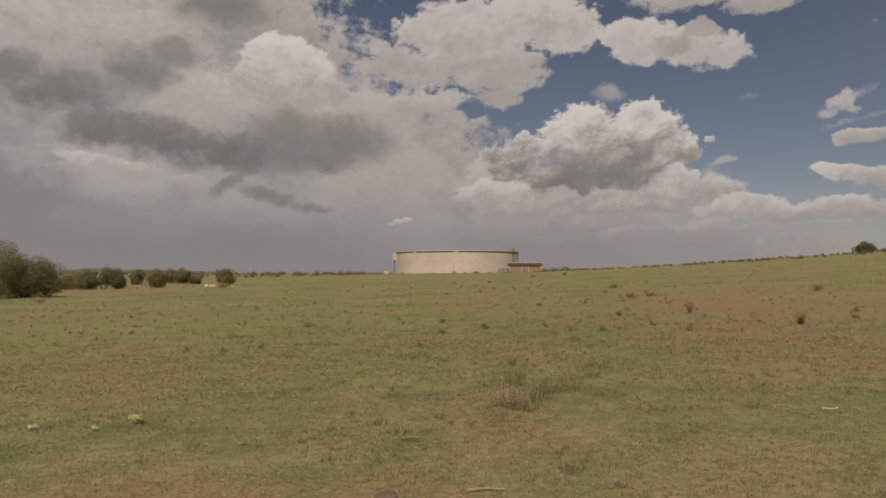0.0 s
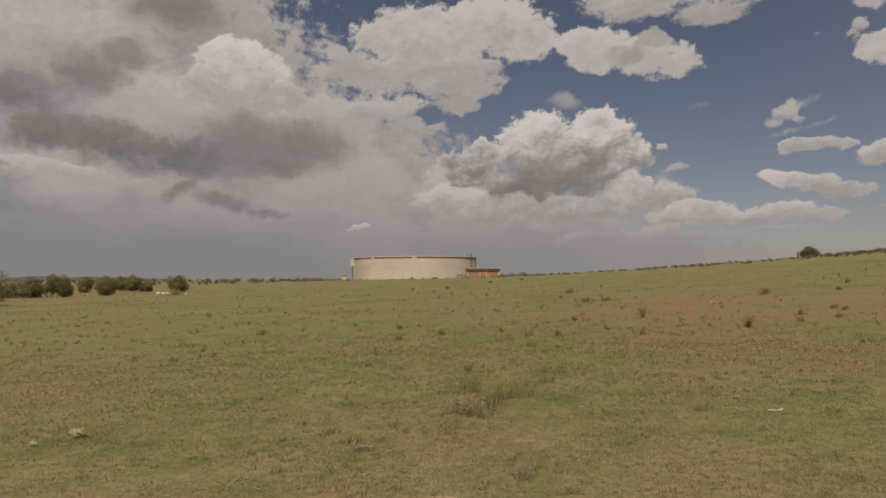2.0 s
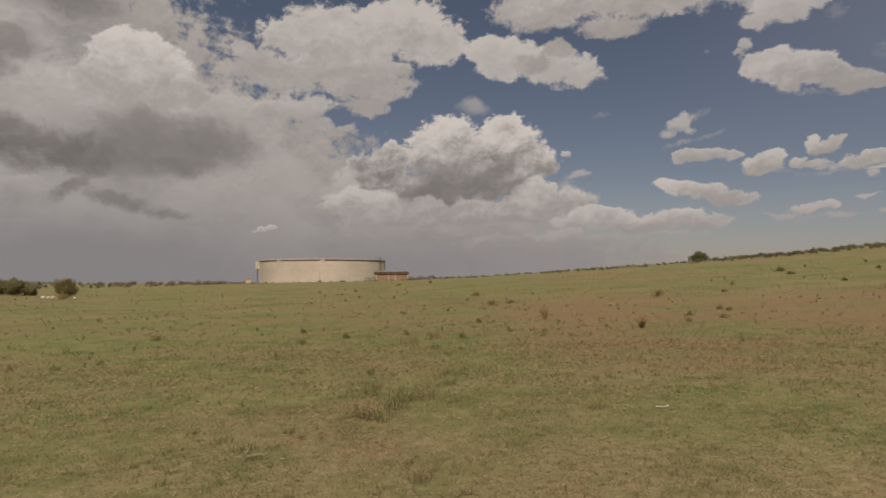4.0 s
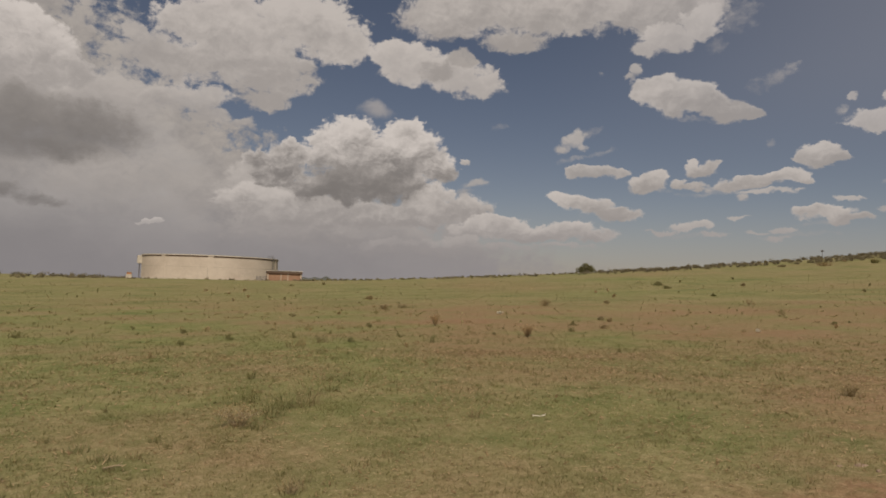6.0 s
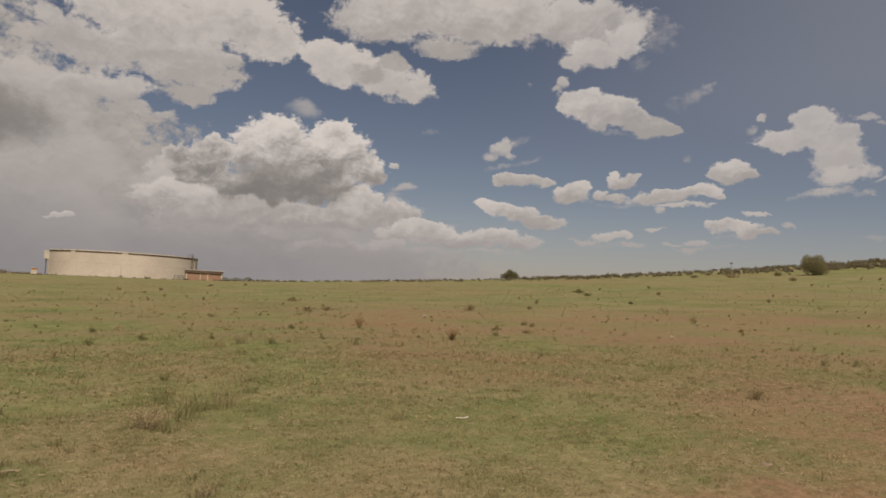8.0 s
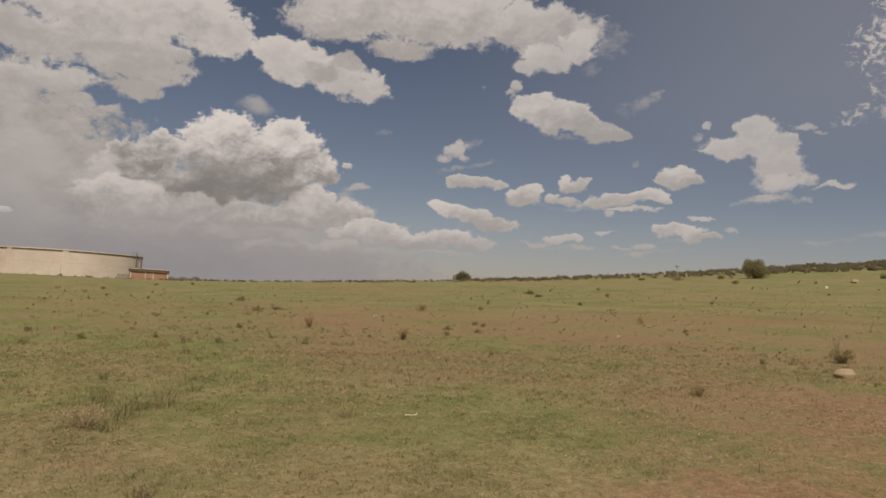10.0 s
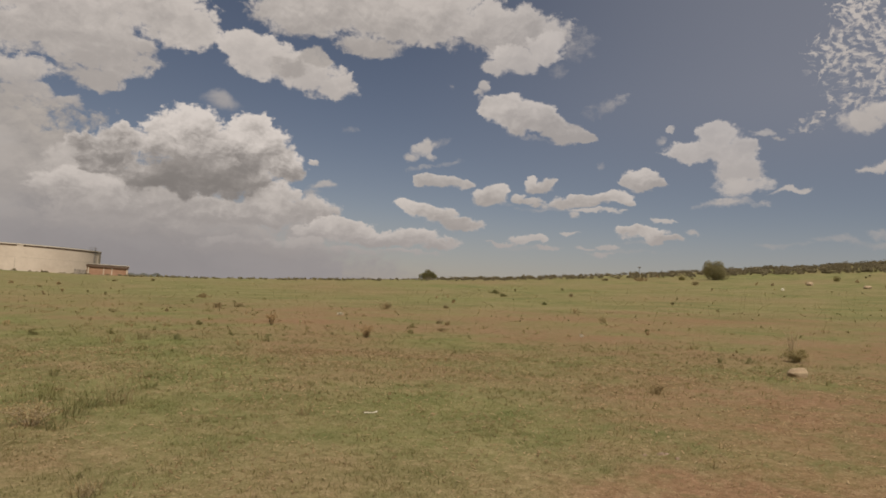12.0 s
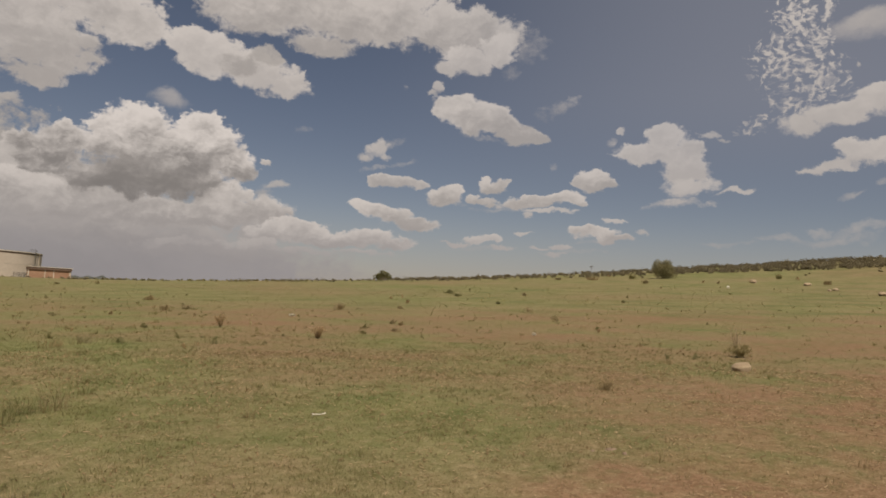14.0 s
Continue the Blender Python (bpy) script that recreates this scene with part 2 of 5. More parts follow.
# large cumulus
cloud(0.64, 0.23, 0.35, 1, (11.5, 11.7, 3.37, 2.01, 4), (16.8, 12.0, 2.64, 1.94, 3), (14.2, 10.2, 6.17, 2.56, 3), (6.8, 10.3, 1.90, 1.36, 5), (4.6, 9.9, 1.59, 0.99, 5), (6.2, 8.8, 2.78, 1.27, 4), (18.8, 10.2, 2.31, 1.69, 2), (12.9, 8.4, 6.59, 1.77, 3), rag=0.9)
cloud(0.26, 0.185, 1.5, 0.92, (12.4, 8.1, 4.93, 1.59, 3), (11.0, 9.0, 3.35, 1.11, 4), (15.8, 7.7, 3.33, 1.13, 3), (9.9, 7.2, 3.00, 0.93, 3), rag=0.7)
cloud(0.58, 0.42, 0.7, 1, (21.7, 10.8, 0.39, 0.28, 2), rag=0.7)
cloud(0.46, 0.38, 1.1, 0.8, (22.4, 8.6, 1.35, 0.52, 2), (22.0, 7.7, 0.86, 0.66, 2), rag=1.3)
# fair weather cumulus
cloud(0.52, 0.42, 0.9, 0.9, (30.7, 12.3, 1.22, 0.92, 20), (29.8, 11.6, 1.04, 0.42, 0), (31.9, 11.8, 0.84, 0.46, -0), rag=1.4)
cloud(0.57, 0.36, 0.4, 1, (39.2, 15.6, 2.76, 1.54, 1), (41.9, 14.6, 2.57, 1.09, -14), (37.3, 16.3, 1.83, 1.18, 1), (44.0, 13.9, 1.29, 0.54, -5), rag=0.8)
cloud(0.5, 0.42, 0.8, 0.9, (35.5, 17.6, 0.58, 0.63, 2), (35.1, 17.0, 0.68, 0.27, 2), rag=1.1)
cloud(0.46, 0.37, 1.3, 0.6, (45.8, 16.2, 1.64, 0.62, 11), (46.9, 16.5, 0.99, 0.35, 19), rag=1.8)
cloud(0.52, 0.37, 0.5, 0.95, (32.3, 9.7, 2.02, 0.57, 3), (30.6, 9.7, 0.77, 0.42, 3), (34.5, 9.7, 1.06, 0.38, 2), rag=0.8)
cloud(0.56, 0.35, 0.45, 1, (36.4, 8.7, 1.72, 0.85, 2), (37.1, 9.3, 0.95, 0.57, 2), rag=0.9)
cloud(0.56, 0.36, 0.45, 1, (40.9, 9.7, 1.40, 0.56, 1), (40.0, 10.2, 0.66, 0.42, 1), (41.8, 10.1, 0.61, 0.42, 1), rag=0.8)
cloud(0.56, 0.36, 0.5, 1, (39.1, 8.9, 0.80, 0.56, 2), (40.3, 8.6, 1.22, 0.38, 2), rag=0.8)
cloud(0.57, 0.36, 0.45, 1, (44.0, 8.5, 2.84, 0.56, 4), (46.7, 9.1, 1.79, 0.59, 1), (44.4, 8.9, 1.28, 0.46, 1), (48.0, 8.7, 0.79, 0.32, 0), rag=0.9)
cloud(0.5, 0.42, 0.8, 0.9, (44.0, 7.4, 0.64, 0.28, 1), (45.8, 7.8, 2.25, 0.23, 1), rag=1.1)
cloud(0.58, 0.36, 0.4, 1, (48.9, 10.6, 1.58, 0.90, -0), (50.0, 10.1, 1.21, 0.45, -0), (47.8, 10.4, 0.53, 0.45, 0), rag=0.8)
cloud(0.58, 0.35, 0.45, 1, (30.3, 7.5, 1.63, 0.76, -5), (32.2, 7.0, 1.92, 0.76, -7), (34.2, 6.3, 2.01, 0.62, -5), (29.5, 7.8, 0.86, 0.57, 3), rag=0.9)
cloud(0.52, 0.42, 0.6, 0.95, (39.4, 5.4, 1.69, 0.38, 2), (41.1, 5.5, 0.84, 0.38, 2), (37.6, 4.9, 1.42, 0.19, 2), rag=1.0)
cloud(0.48, 0.42, 0.8, 0.9, (43.4, 6.0, 0.92, 0.19, 2), (41.8, 4.8, 1.20, 0.23, 2), (46.6, 5.2, 1.34, 0.32, 2), (45.7, 4.5, 1.35, 0.23, 2), (44.6, 4.9, 0.91, 0.19, 2), rag=1.0)
cloud(0.55, 0.36, 0.5, 1, (49.4, 6.4, 1.95, 0.50, 1), (50.7, 5.9, 1.36, 0.36, 1), (48.3, 6.5, 1.05, 0.32, 1), rag=0.9)
cloud(0.5, 0.42, 0.7, 0.9, (52.8, 6.4, 0.66, 0.27, 1), (50.9, 7.4, 1.11, 0.22, 1), rag=1.1)
cloud(0.46, 0.42, 1.3, 0.5, (24.2, 13.3, 1.15, 0.41, 4), (32.6, 17.5, 0.49, 0.27, 2), (45.5, 11.7, 0.45, 0.32, 0), rag=1.6)
cloud(0.45, 0.41, 1.4, 0.55, (31.5, 10.9, 2.90, 0.38, 11), (37.2, 8.1, 1.90, 0.28, 2), (41.7, 7.9, 2.79, 0.28, 2), (33.7, 6.3, 2.87, 0.29, 3), (39.9, 4.7, 4.21, 0.28, 2), (49.9, 5.7, 3.01, 0.23, 1), (48.6, 4.8, 3.49, 0.23, 2), rag=1.6)
cloud(0.47, 0.41, 1.3, 0.6, (47.3, 17.1, 0.99, 0.35, 28), (39.6, 13.8, 2.84, 0.28, -9), (31.9, 12.8, 1.26, 0.37, 15), rag=1.8)
# torn cumulus
cloud(0.58, 0.44, 0.45, 1, (54.8, 14.1, 1.75, 1.24, -1), (52.8, 12.8, 2.14, 0.99, -1), (55.9, 12.6, 2.06, 1.15, -1), (56.4, 11.3, 2.13, 1.06, -1), rag=0.9)
cloud(0.52, 0.43, 0.8, 0.95, (56.8, 10.2, 2.54, 0.89, -0), (56.0, 8.9, 2.56, 0.58, 6), (58.4, 8.7, 0.91, 0.31, -0), (60.0, 9.7, 1.54, 0.26, 13), rag=1.2)
cloud(0.52, 0.44, 0.8, 0.9, (50.3, 13.8, 0.55, 0.50, -0), (51.2, 14.6, 0.54, 0.27, -1), (57.8, 14.1, 0.84, 0.35, -2), rag=1.2)
# veils to the north
DOME = wmix(wmath("MULTIPLY", wsmooth(U0, 24.0, 66.0, 0.55), wsmooth(V0, 6.0, 18.0)), DOME, (0.262, 0.280, 0.330, 1))
# high streaks
cloud(0.52, 0.43, 0.6, 0.95, (64.6, 14.5, 1.82, 0.82, 8), (67.2, 15.2, 2.89, 0.96, 9), (70.0, 16.1, 2.39, 1.15, 7), rag=1.0)
cloud(0.52, 0.43, 0.6, 0.95, (67.6, 12.5, 1.28, 0.64, -4), (69.0, 12.3, 2.07, 0.95, 6), (66.9, 11.4, 2.34, 0.45, 7), (65.8, 11.2, 1.29, 0.21, 3), rag=1.1)
cloud(0.46, 0.42, 1.2, 0.8, (69.0, 21.0, 2.83, 1.12, 5), rag=0.35)
cloud(0.45, 0.41, 1.1, 0.7, (67.6, 9.2, 1.13, 0.37, 12), (69.7, 10.1, 0.54, 0.32, -3), (58.9, 13.7, 0.58, 0.22, -2), (68.3, 18.4, 0.36, 0.19, -7), (59.9, 14.2, 0.37, 0.17, -3), rag=1.2)
cloud(0.43, 0.4, 1.3, 0.6, (65.8, 6.7, 1.46, 0.38, -0), (68.7, 6.8, 2.06, 0.57, 7), (63.2, 6.0, 2.29, 0.30, 0), (59.3, 5.6, 2.44, 0.26, 1), (66.9, 6.0, 3.21, 0.41, 5), rag=1.2)
# mackerel patch
ripple(0.53, 0.45, 1.5, 0.95, (64.2, 21.8, 1.94, 1.94, 33), (63.2, 19.2, 2.16, 2.00, -6), (65.4, 17.7, 2.34, 1.99, -26), (64.2, 16.0, 1.91, 1.06, -5), (61.5, 14.7, 1.28, 0.67, 17), (65.9, 20.8, 0.98, 2.31, -8))

# pale haze low over the horizon
DOME = wmix(wsmooth(V0, 8.0, -0.5, 0.55), DOME, (0.262, 0.255, 0.279, 1))
back = wnode("ShaderNodeBackground")
wt.links.new(DOME, back.inputs["Color"])
back.inputs["Strength"].default_value = 0.74
wout = wnode("ShaderNodeOutputWorld")
wt.links.new(back.outputs[0], wout.inputs["Surface"])

# ---- materials ----
def material(name, rough=0.9, metal=0.0, spec=0.25):
    m = bpy.data.materials.new(name)
    m.use_nodes = True
    b = m.node_tree.nodes["Principled BSDF"]
    b.inputs["Roughness"].default_value, b.inputs["Metallic"].default_value = rough, metal
    b.inputs["Specular IOR Level"].default_value = spec
    return m, m.node_tree, b


def mnode(nt, kind, ins=None, **props):
    n = nt.nodes.new(kind)
    for key, value in props.items():
        if key == "operation":
            n.operation = value
        elif key == "blend":
            n.data_type, n.blend_type = "RGBA", value
    for key, value in (ins or {}).items():
        if isinstance(value, (int, float, tuple)):
            n.inputs[key].default_value = value
        else:
            nt.links.new(value, n.inputs[key])
    return n


def noise_fac(nt, co, scale, detail=4.0, rough=0.55):
    return mnode(nt, "ShaderNodeTexNoise", {"Vector": co, "Scale": scale, "Detail": detail, "Roughness": rough}).outputs["Fac"]


def ramp(nt, value, lo, hi, a=0.0, b=1.0):
    n = mnode(nt, "ShaderNodeMapRange", {0: value, 1: lo, 2: hi, 3: a, 4: b})
    n.interpolation_type = "SMOOTHSTEP"
    return n.outputs[0]


def blend(nt, fac, a, b, kind="MIX"):
    return mnode(nt, "ShaderNodeMix", {"Factor": fac, 6: a, 7: b}, blend=kind).outputs[2]


def calc(nt, operation, a, b=0.0, c=0.0):
    return mnode(nt, "ShaderNodeMath", {0: a, 1: b, 2: c}, operation=operation).outputs[0]


def bump(nt, bsdf, height, strength=0.4, distance=0.02):
    n = mnode(nt, "ShaderNodeBump", {"Strength": strength, "Distance": distance, "Height": height})
    nt.links.new(n.outputs[0], bsdf.inputs["Normal"])


def place_co(nt):
    return mnode(nt, "ShaderNodeNewGeometry").outputs["Position"]


def mottled(name, dark, light, scale=2.0, rough=0.9, relief=0.0, fine=25.0, spec=0.25, metal=0.0):
    """A surface whose colour wanders between two tones at two scales."""
    m, nt, b = material(name, rough, metal, spec)
    co = mnode(nt, "ShaderNodeTexCoord").outputs["Object"]
    f = calc(nt, "MULTIPLY_ADD", noise_fac(nt, co, scale, 5.0, 0.6), 0.65, calc(nt, "MULTIPLY", noise_fac(nt, co, fine, 4.0, 0.6), 0.35))
    col = blend(nt, ramp(nt, f, 0.34, 0.66), (*dark, 1), (*light, 1))
    nt.links.new(col, b.inputs["Base Color"])
    if relief:
        bump(nt, b, f, relief, 0.03)
    return m


def leafy(name, dark, light, dry=(0.2, 0.17, 0.08), dryness=0.1):
    """Leaves or blades: tone by piece and by thing, a little light let through."""
    m, nt, b = material(name, 0.62, 0.0, 0.3)
    piece = mnode(nt, "ShaderNodeNewGeometry").outputs["Random Per Island"]
    thing = mnode(nt, "ShaderNodeObjectInfo").outputs["Random"]
    col = blend(nt, piece, (*dark, 1), (*light, 1))
    col = blend(nt, ramp(nt, calc(nt, "FRACT", calc(nt, "MULTIPLY", piece, 7.13)), 1.0 - dryness, 1.0 - dryness * 0.6), col, (*dry, 1))
    col = blend(nt, calc(nt, "MULTIPLY", thing, 0.35), col, (light[0] * 1.25, light[1] * 1.0, light[2] * 0.8, 1))
    nt.links.new(col, b.inputs["Base Color"])
    tr = mnode(nt, "ShaderNodeBsdfTranslucent", {"Color": col})
    mix = mnode(nt, "ShaderNodeMixShader", {0: 0.48, 1: b.outputs[0], 2: tr.outputs[0]})
    nt.links.new(mix.outputs[0], nt.nodes["Material Output"].inputs["Surface"])
    return m


def pasture(name, blades):
    """Grazed veld: green, straw and bare red soil in patches; the blades take the same tones, a little clearer."""
    m, nt, b = material(name, 0.95, 0.0, 0.12)
    co = place_co(nt)
    sp = mnode(nt, "ShaderNodeSeparateXYZ", {0: co})
    flat = mnode(nt, "ShaderNodeCombineXYZ", {0: sp.outputs[0], 1: sp.outputs[1]}).outputs[0]
    n_big, n_close, n_near, n_fine = (noise_fac(nt, flat, s, 5.0, r) for s, r in ((0.035, 0.55), (0.22, 0.6), (1.3, 0.65), (9.0, 0.7)))
    # small clumps merge into broader ones over the far field
    reach = mnode(nt, "ShaderNodeVectorMath", {0: flat}, operation="LENGTH").outputs["Value"]
    n_broad = noise_fac(nt, flat, 0.16, 5.0, 0.62)
    n_mid = mnode(nt, "ShaderNodeMix", {"Factor": ramp(nt, reach, 25.0, 80.0), 2: n_close, 3: calc(nt, "MULTIPLY_ADD", noise_fac(nt, flat, 0.03, 2.5, 0.45), 0.55, 0.23)}).outputs[0]
    clump = mnode(nt, "ShaderNodeMix", {"Factor": ramp(nt, reach, 14.0, 45.0), 2: n_near, 3: n_broad})
    n_small = clump.outputs[0]
    # the ground is barer and drier to one side
    east = calc(nt, "MULTIPLY", ramp(nt, sp.outputs[0], 1.0, 12.0), ramp(nt, reach, 70.0, 20.0))
    green = blend(nt, ramp(nt, n_small, 0.35, 0.65), (0.088, 0.112, 0.034, 1), (0.154, 0.168, 0.060, 1))
    straw = blend(nt, ramp(nt, n_fine, 0.35, 0.68), (0.160, 0.122, 0.066, 1), (0.265, 0.208, 0.124, 1))
    soil = blend(nt, ramp(nt, n_fine, 0.3, 0.7), (0.150, 0.080, 0.047, 1), (0.232, 0.130, 0.081, 1))
    # straw share: patchy, more on the near trodden ground; far rise imitates haze tint
    dry = calc(nt, "ADD", calc(nt, "MULTIPLY_ADD", n_mid, 0.9, calc(nt, "MULTIPLY", n_small, 0.55)), calc(nt, "ADD", calc(nt, "MULTIPLY_ADD", east, 0.08, ramp(nt, reach, 14.0, 5.0, 0.0, 0.08)), calc(nt, "MULTIPLY", ramp(nt, reach, 20.0, 60.0, 0.0, 1.0), 0.02)))
    col = blend(nt, ramp(nt, dry, 0.48, 1.10), green, straw)
    # bare ground: the larger patches and chance ones
    bare = calc(nt, "MULTIPLY_ADD", n_mid, 0.5, calc(nt, "MULTIPLY_ADD", n_big, 0.35, calc(nt, "MULTIPLY", east, 0.08)))
    patch = calc(nt, "MULTIPLY", ramp(nt, bare, 0.37, 0.58, 0.0, 0.62), ramp(nt, reach, 30.0, 80.0, 1.0, 0.7))
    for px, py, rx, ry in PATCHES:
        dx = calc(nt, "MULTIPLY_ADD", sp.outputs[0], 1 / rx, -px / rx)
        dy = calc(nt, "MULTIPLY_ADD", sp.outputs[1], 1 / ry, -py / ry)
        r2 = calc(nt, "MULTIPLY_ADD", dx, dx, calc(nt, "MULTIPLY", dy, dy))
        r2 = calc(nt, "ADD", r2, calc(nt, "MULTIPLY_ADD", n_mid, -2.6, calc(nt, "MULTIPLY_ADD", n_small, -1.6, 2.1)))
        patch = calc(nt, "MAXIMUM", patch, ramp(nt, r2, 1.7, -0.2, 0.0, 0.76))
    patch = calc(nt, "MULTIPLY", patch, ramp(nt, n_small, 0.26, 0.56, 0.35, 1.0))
    if blades:
        col = blend(nt, calc(nt, "MULTIPLY", patch, 0.85), col, (0.205, 0.140, 0.084, 1))
        piece = mnode(nt, "ShaderNodeNewGeometry").outputs["Random Per Island"]
        col = blend(nt, ramp(nt, piece, 0.70, 0.95, 0.0, 0.8), col, (0.33, 0.27, 0.145, 1))
        col = blend(nt, calc(nt, "MULTIPLY", piece, 0.4), col, (0.205, 0.205, 0.075, 1))
        col = blend(nt, 0.18, col, (0.31, 0.285, 0.135, 1))
        nt.links.new(col, b.inputs["Base Color"])
        tr = mnode(nt, "ShaderNodeBsdfTranslucent", {"Color": col})
        mix = mnode(nt, "ShaderNodeMixShader", {0: 0.6, 1: b.outputs[0], 2: tr.outputs[0]})
        nt.links.new(mix.outputs[0], nt.nodes["Material Output"].inputs["Surface"])
    else:
        col = blend(nt, patch, col, soil)
        # darker low cushions and pale worn spots a hand or two across
        cushion = noise_fac(nt, flat, 4.2, 3.0, 0.6)
        col = blend(nt, ramp(nt, cushion, 0.54, 0.68, 0.0, 0.38), col, (0.084, 0.090, 0.032, 1))
        col = blend(nt, ramp(nt, cushion, 0.44, 0.32, 0.0, 0.35), col, (0.285, 0.215, 0.130, 1))
        # dark specks between the tufts
        speck = noise_fac(nt, flat, 22.0, 3.0, 0.7)
        col = blend(nt, ramp(nt, speck, 0.56, 0.72, 0.0, 0.4), col, (0.055, 0.045, 0.022, 1))
        fleck = noise_fac(nt, flat, 31.0, 2.0, 0.6)
        col = blend(nt, ramp(nt, fleck, 0.58, 0.70, 0.0, 0.6), col, (0.36, 0.285, 0.18, 1))
        nt.links.new(col, b.inputs["Base Color"])
        bump(nt, b, calc(nt, "ADD", speck, calc(nt, "MULTIPLY", n_small, 1.5)), 0.7, 0.04)
    return m


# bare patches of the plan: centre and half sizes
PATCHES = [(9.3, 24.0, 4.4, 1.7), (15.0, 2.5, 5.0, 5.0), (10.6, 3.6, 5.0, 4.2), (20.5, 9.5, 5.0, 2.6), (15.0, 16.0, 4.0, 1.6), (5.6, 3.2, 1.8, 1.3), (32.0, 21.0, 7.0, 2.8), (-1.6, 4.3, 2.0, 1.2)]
PASTURE = pasture("veld_ground", False)
BLADES = pasture("veld_grass", True)
CONCRETE = mottled("weathered_cream_concrete", (0.47, 0.405, 0.34), (0.55, 0.482, 0.41), 0.16, 0.9, fine=1.2)
CAP = mottled("cream_concrete_cap", (0.44, 0.40, 0.33), (0.55, 0.50, 0.43), 0.3, 0.9, fine=2.0)
STAIN = mottled("stained_concrete", (0.36, 0.32, 0.265), (0.43, 0.385, 0.325), 0.4, 0.9, fine=2.0)
BRICK = mottled("red_face_brick", (0.26, 0.150, 0.098), (0.35, 0.215, 0.145), 0.8, 0.9, fine=6.0)
PALE = mottled("pale_plaster", (0.42, 0.37, 0.295), (0.52, 0.465, 0.385), 0.8, 0.85, fine=5.0)
FASCIA = mottled("brown_fascia", (0.095, 0.062, 0.045), (0.14, 0.095, 0.07), 1.0, 0.7, fine=8.0)
STEEL = mottled("weathered_steel", (0.14, 0.135, 0.13), (0.24, 0.23, 0.22), 2.0, 0.55, fine=20.0, metal=0.6)
ORANGE = mottled("faded_orange_paint", (0.38, 0.16, 0.07), (0.48, 0.24, 0.13), 1.0, 0.8, fine=6.0)
BARK = mottled("grey_brown_bark", (0.07, 0.052, 0.036), (0.15, 0.115, 0.08), 4.0, 0.95, 0.4)
TWIG = mottled("dry_twig", (0.24, 0.185, 0.12), (0.38, 0.305, 0.20), 8.0, 0.95)
STRAW = leafy("dry_straw", (0.22, 0.17, 0.085), (0.36, 0.30, 0.17), (0.42, 0.36, 0.22), 0.2)
LEAF_DARK = leafy("dark_thorn_leaves", (0.115, 0.122, 0.058), (0.235, 0.230, 0.115))
LEAF_OLIVE = leafy("olive_leaves", (0.175, 0.162, 0.078), (0.300, 0.270, 0.140))
LEAF_DRY = leafy("browned_leaves", (0.30, 0.235, 0.135), (0.44, 0.36, 0.215), (0.27, 0.17, 0.09), 0.3)
LEAF_GRASS = leafy("green_tussock", (0.125, 0.142, 0.056), (0.225, 0.222, 0.10), (0.30, 0.23, 0.12), 0.2)
# far leaves: distance haze is put into their colour, paler and browner
LEAF_FAR = leafy("hazy_far_leaves", (0.150, 0.137, 0.090), (0.225, 0.203, 0.132))
TUFT_PALE = leafy("pale_far_tufts", (0.26, 0.25, 0.12), (0.42, 0.38, 0.20), (0.36, 0.27, 0.15), 0.3)
STONE = mottled("pale_sandstone", (0.26, 0.195, 0.128), (0.38, 0.30, 0.205), 5.0, 0.9, 0.5)
WHITE = mottled("sun_bleached_white", (0.54, 0.50, 0.42), (0.70, 0.66, 0.57), 20.0, 0.7)
YELLOW = mottled("yellowish_plastic", (0.55, 0.52, 0.22), (0.68, 0.64, 0.36), 20.0, 0.5)
HILL = mottled("distant_wooded_hill", (0.060, 0.066, 0.060), (0.095, 0.098, 0.085), 0.01, 1.0, fine=0.08)
SOILSTONE = mottled("dusty_red_stone", (0.17, 0.12, 0.085), (0.26, 0.19, 0.14), 12.0, 0.95, 0.4)

# ---- the ground ----
def terrain(x, y):
    """Height of the veld: level on one side, climbing steadily to a ridge on the other."""
    k = max(-40.0, min(40.0, x / 15.0))
    far = math.log1p(math.exp(k)) * 15.0
    lift = (0.056 + 0.04 * (far / 230.0) ** 3) * far - 0.582
    top = 27.0
    if lift > top * 0.8:
        lift = top * (1.0 - 0.2 * math.exp(-(lift - top * 0.8) / (top * 0.2)))
    s = min(1.0, max(0.0, (y - 60.0) / 160.0))
    lift += (0.5 + 1.2 * math.exp(-((x + 12.0) / 40.0) ** 2)) * s * s * (3 - 2 * s)
    r = math.hypot(x, y)
    lift *= 1.0 - 0.75 * min(1.0, max(0.0, (r - 245.0) / 130.0))
    return lift + 0.10 * noise.noise((x * 0.09, y * 0.09, 3.0)) * min(1.0, r / 12.0) + 0.022 * noise.noise((x * 0.8, y * 0.8, 7.0))


def mesh_of(name, verts, faces, mat, smooth=False):
    me = bpy.data.meshes.new(name)
    me.from_pydata(verts, [], faces)
    me.materials.append(mat)
    if smooth:
        me.shade_smooth()
    me.update()
    return me


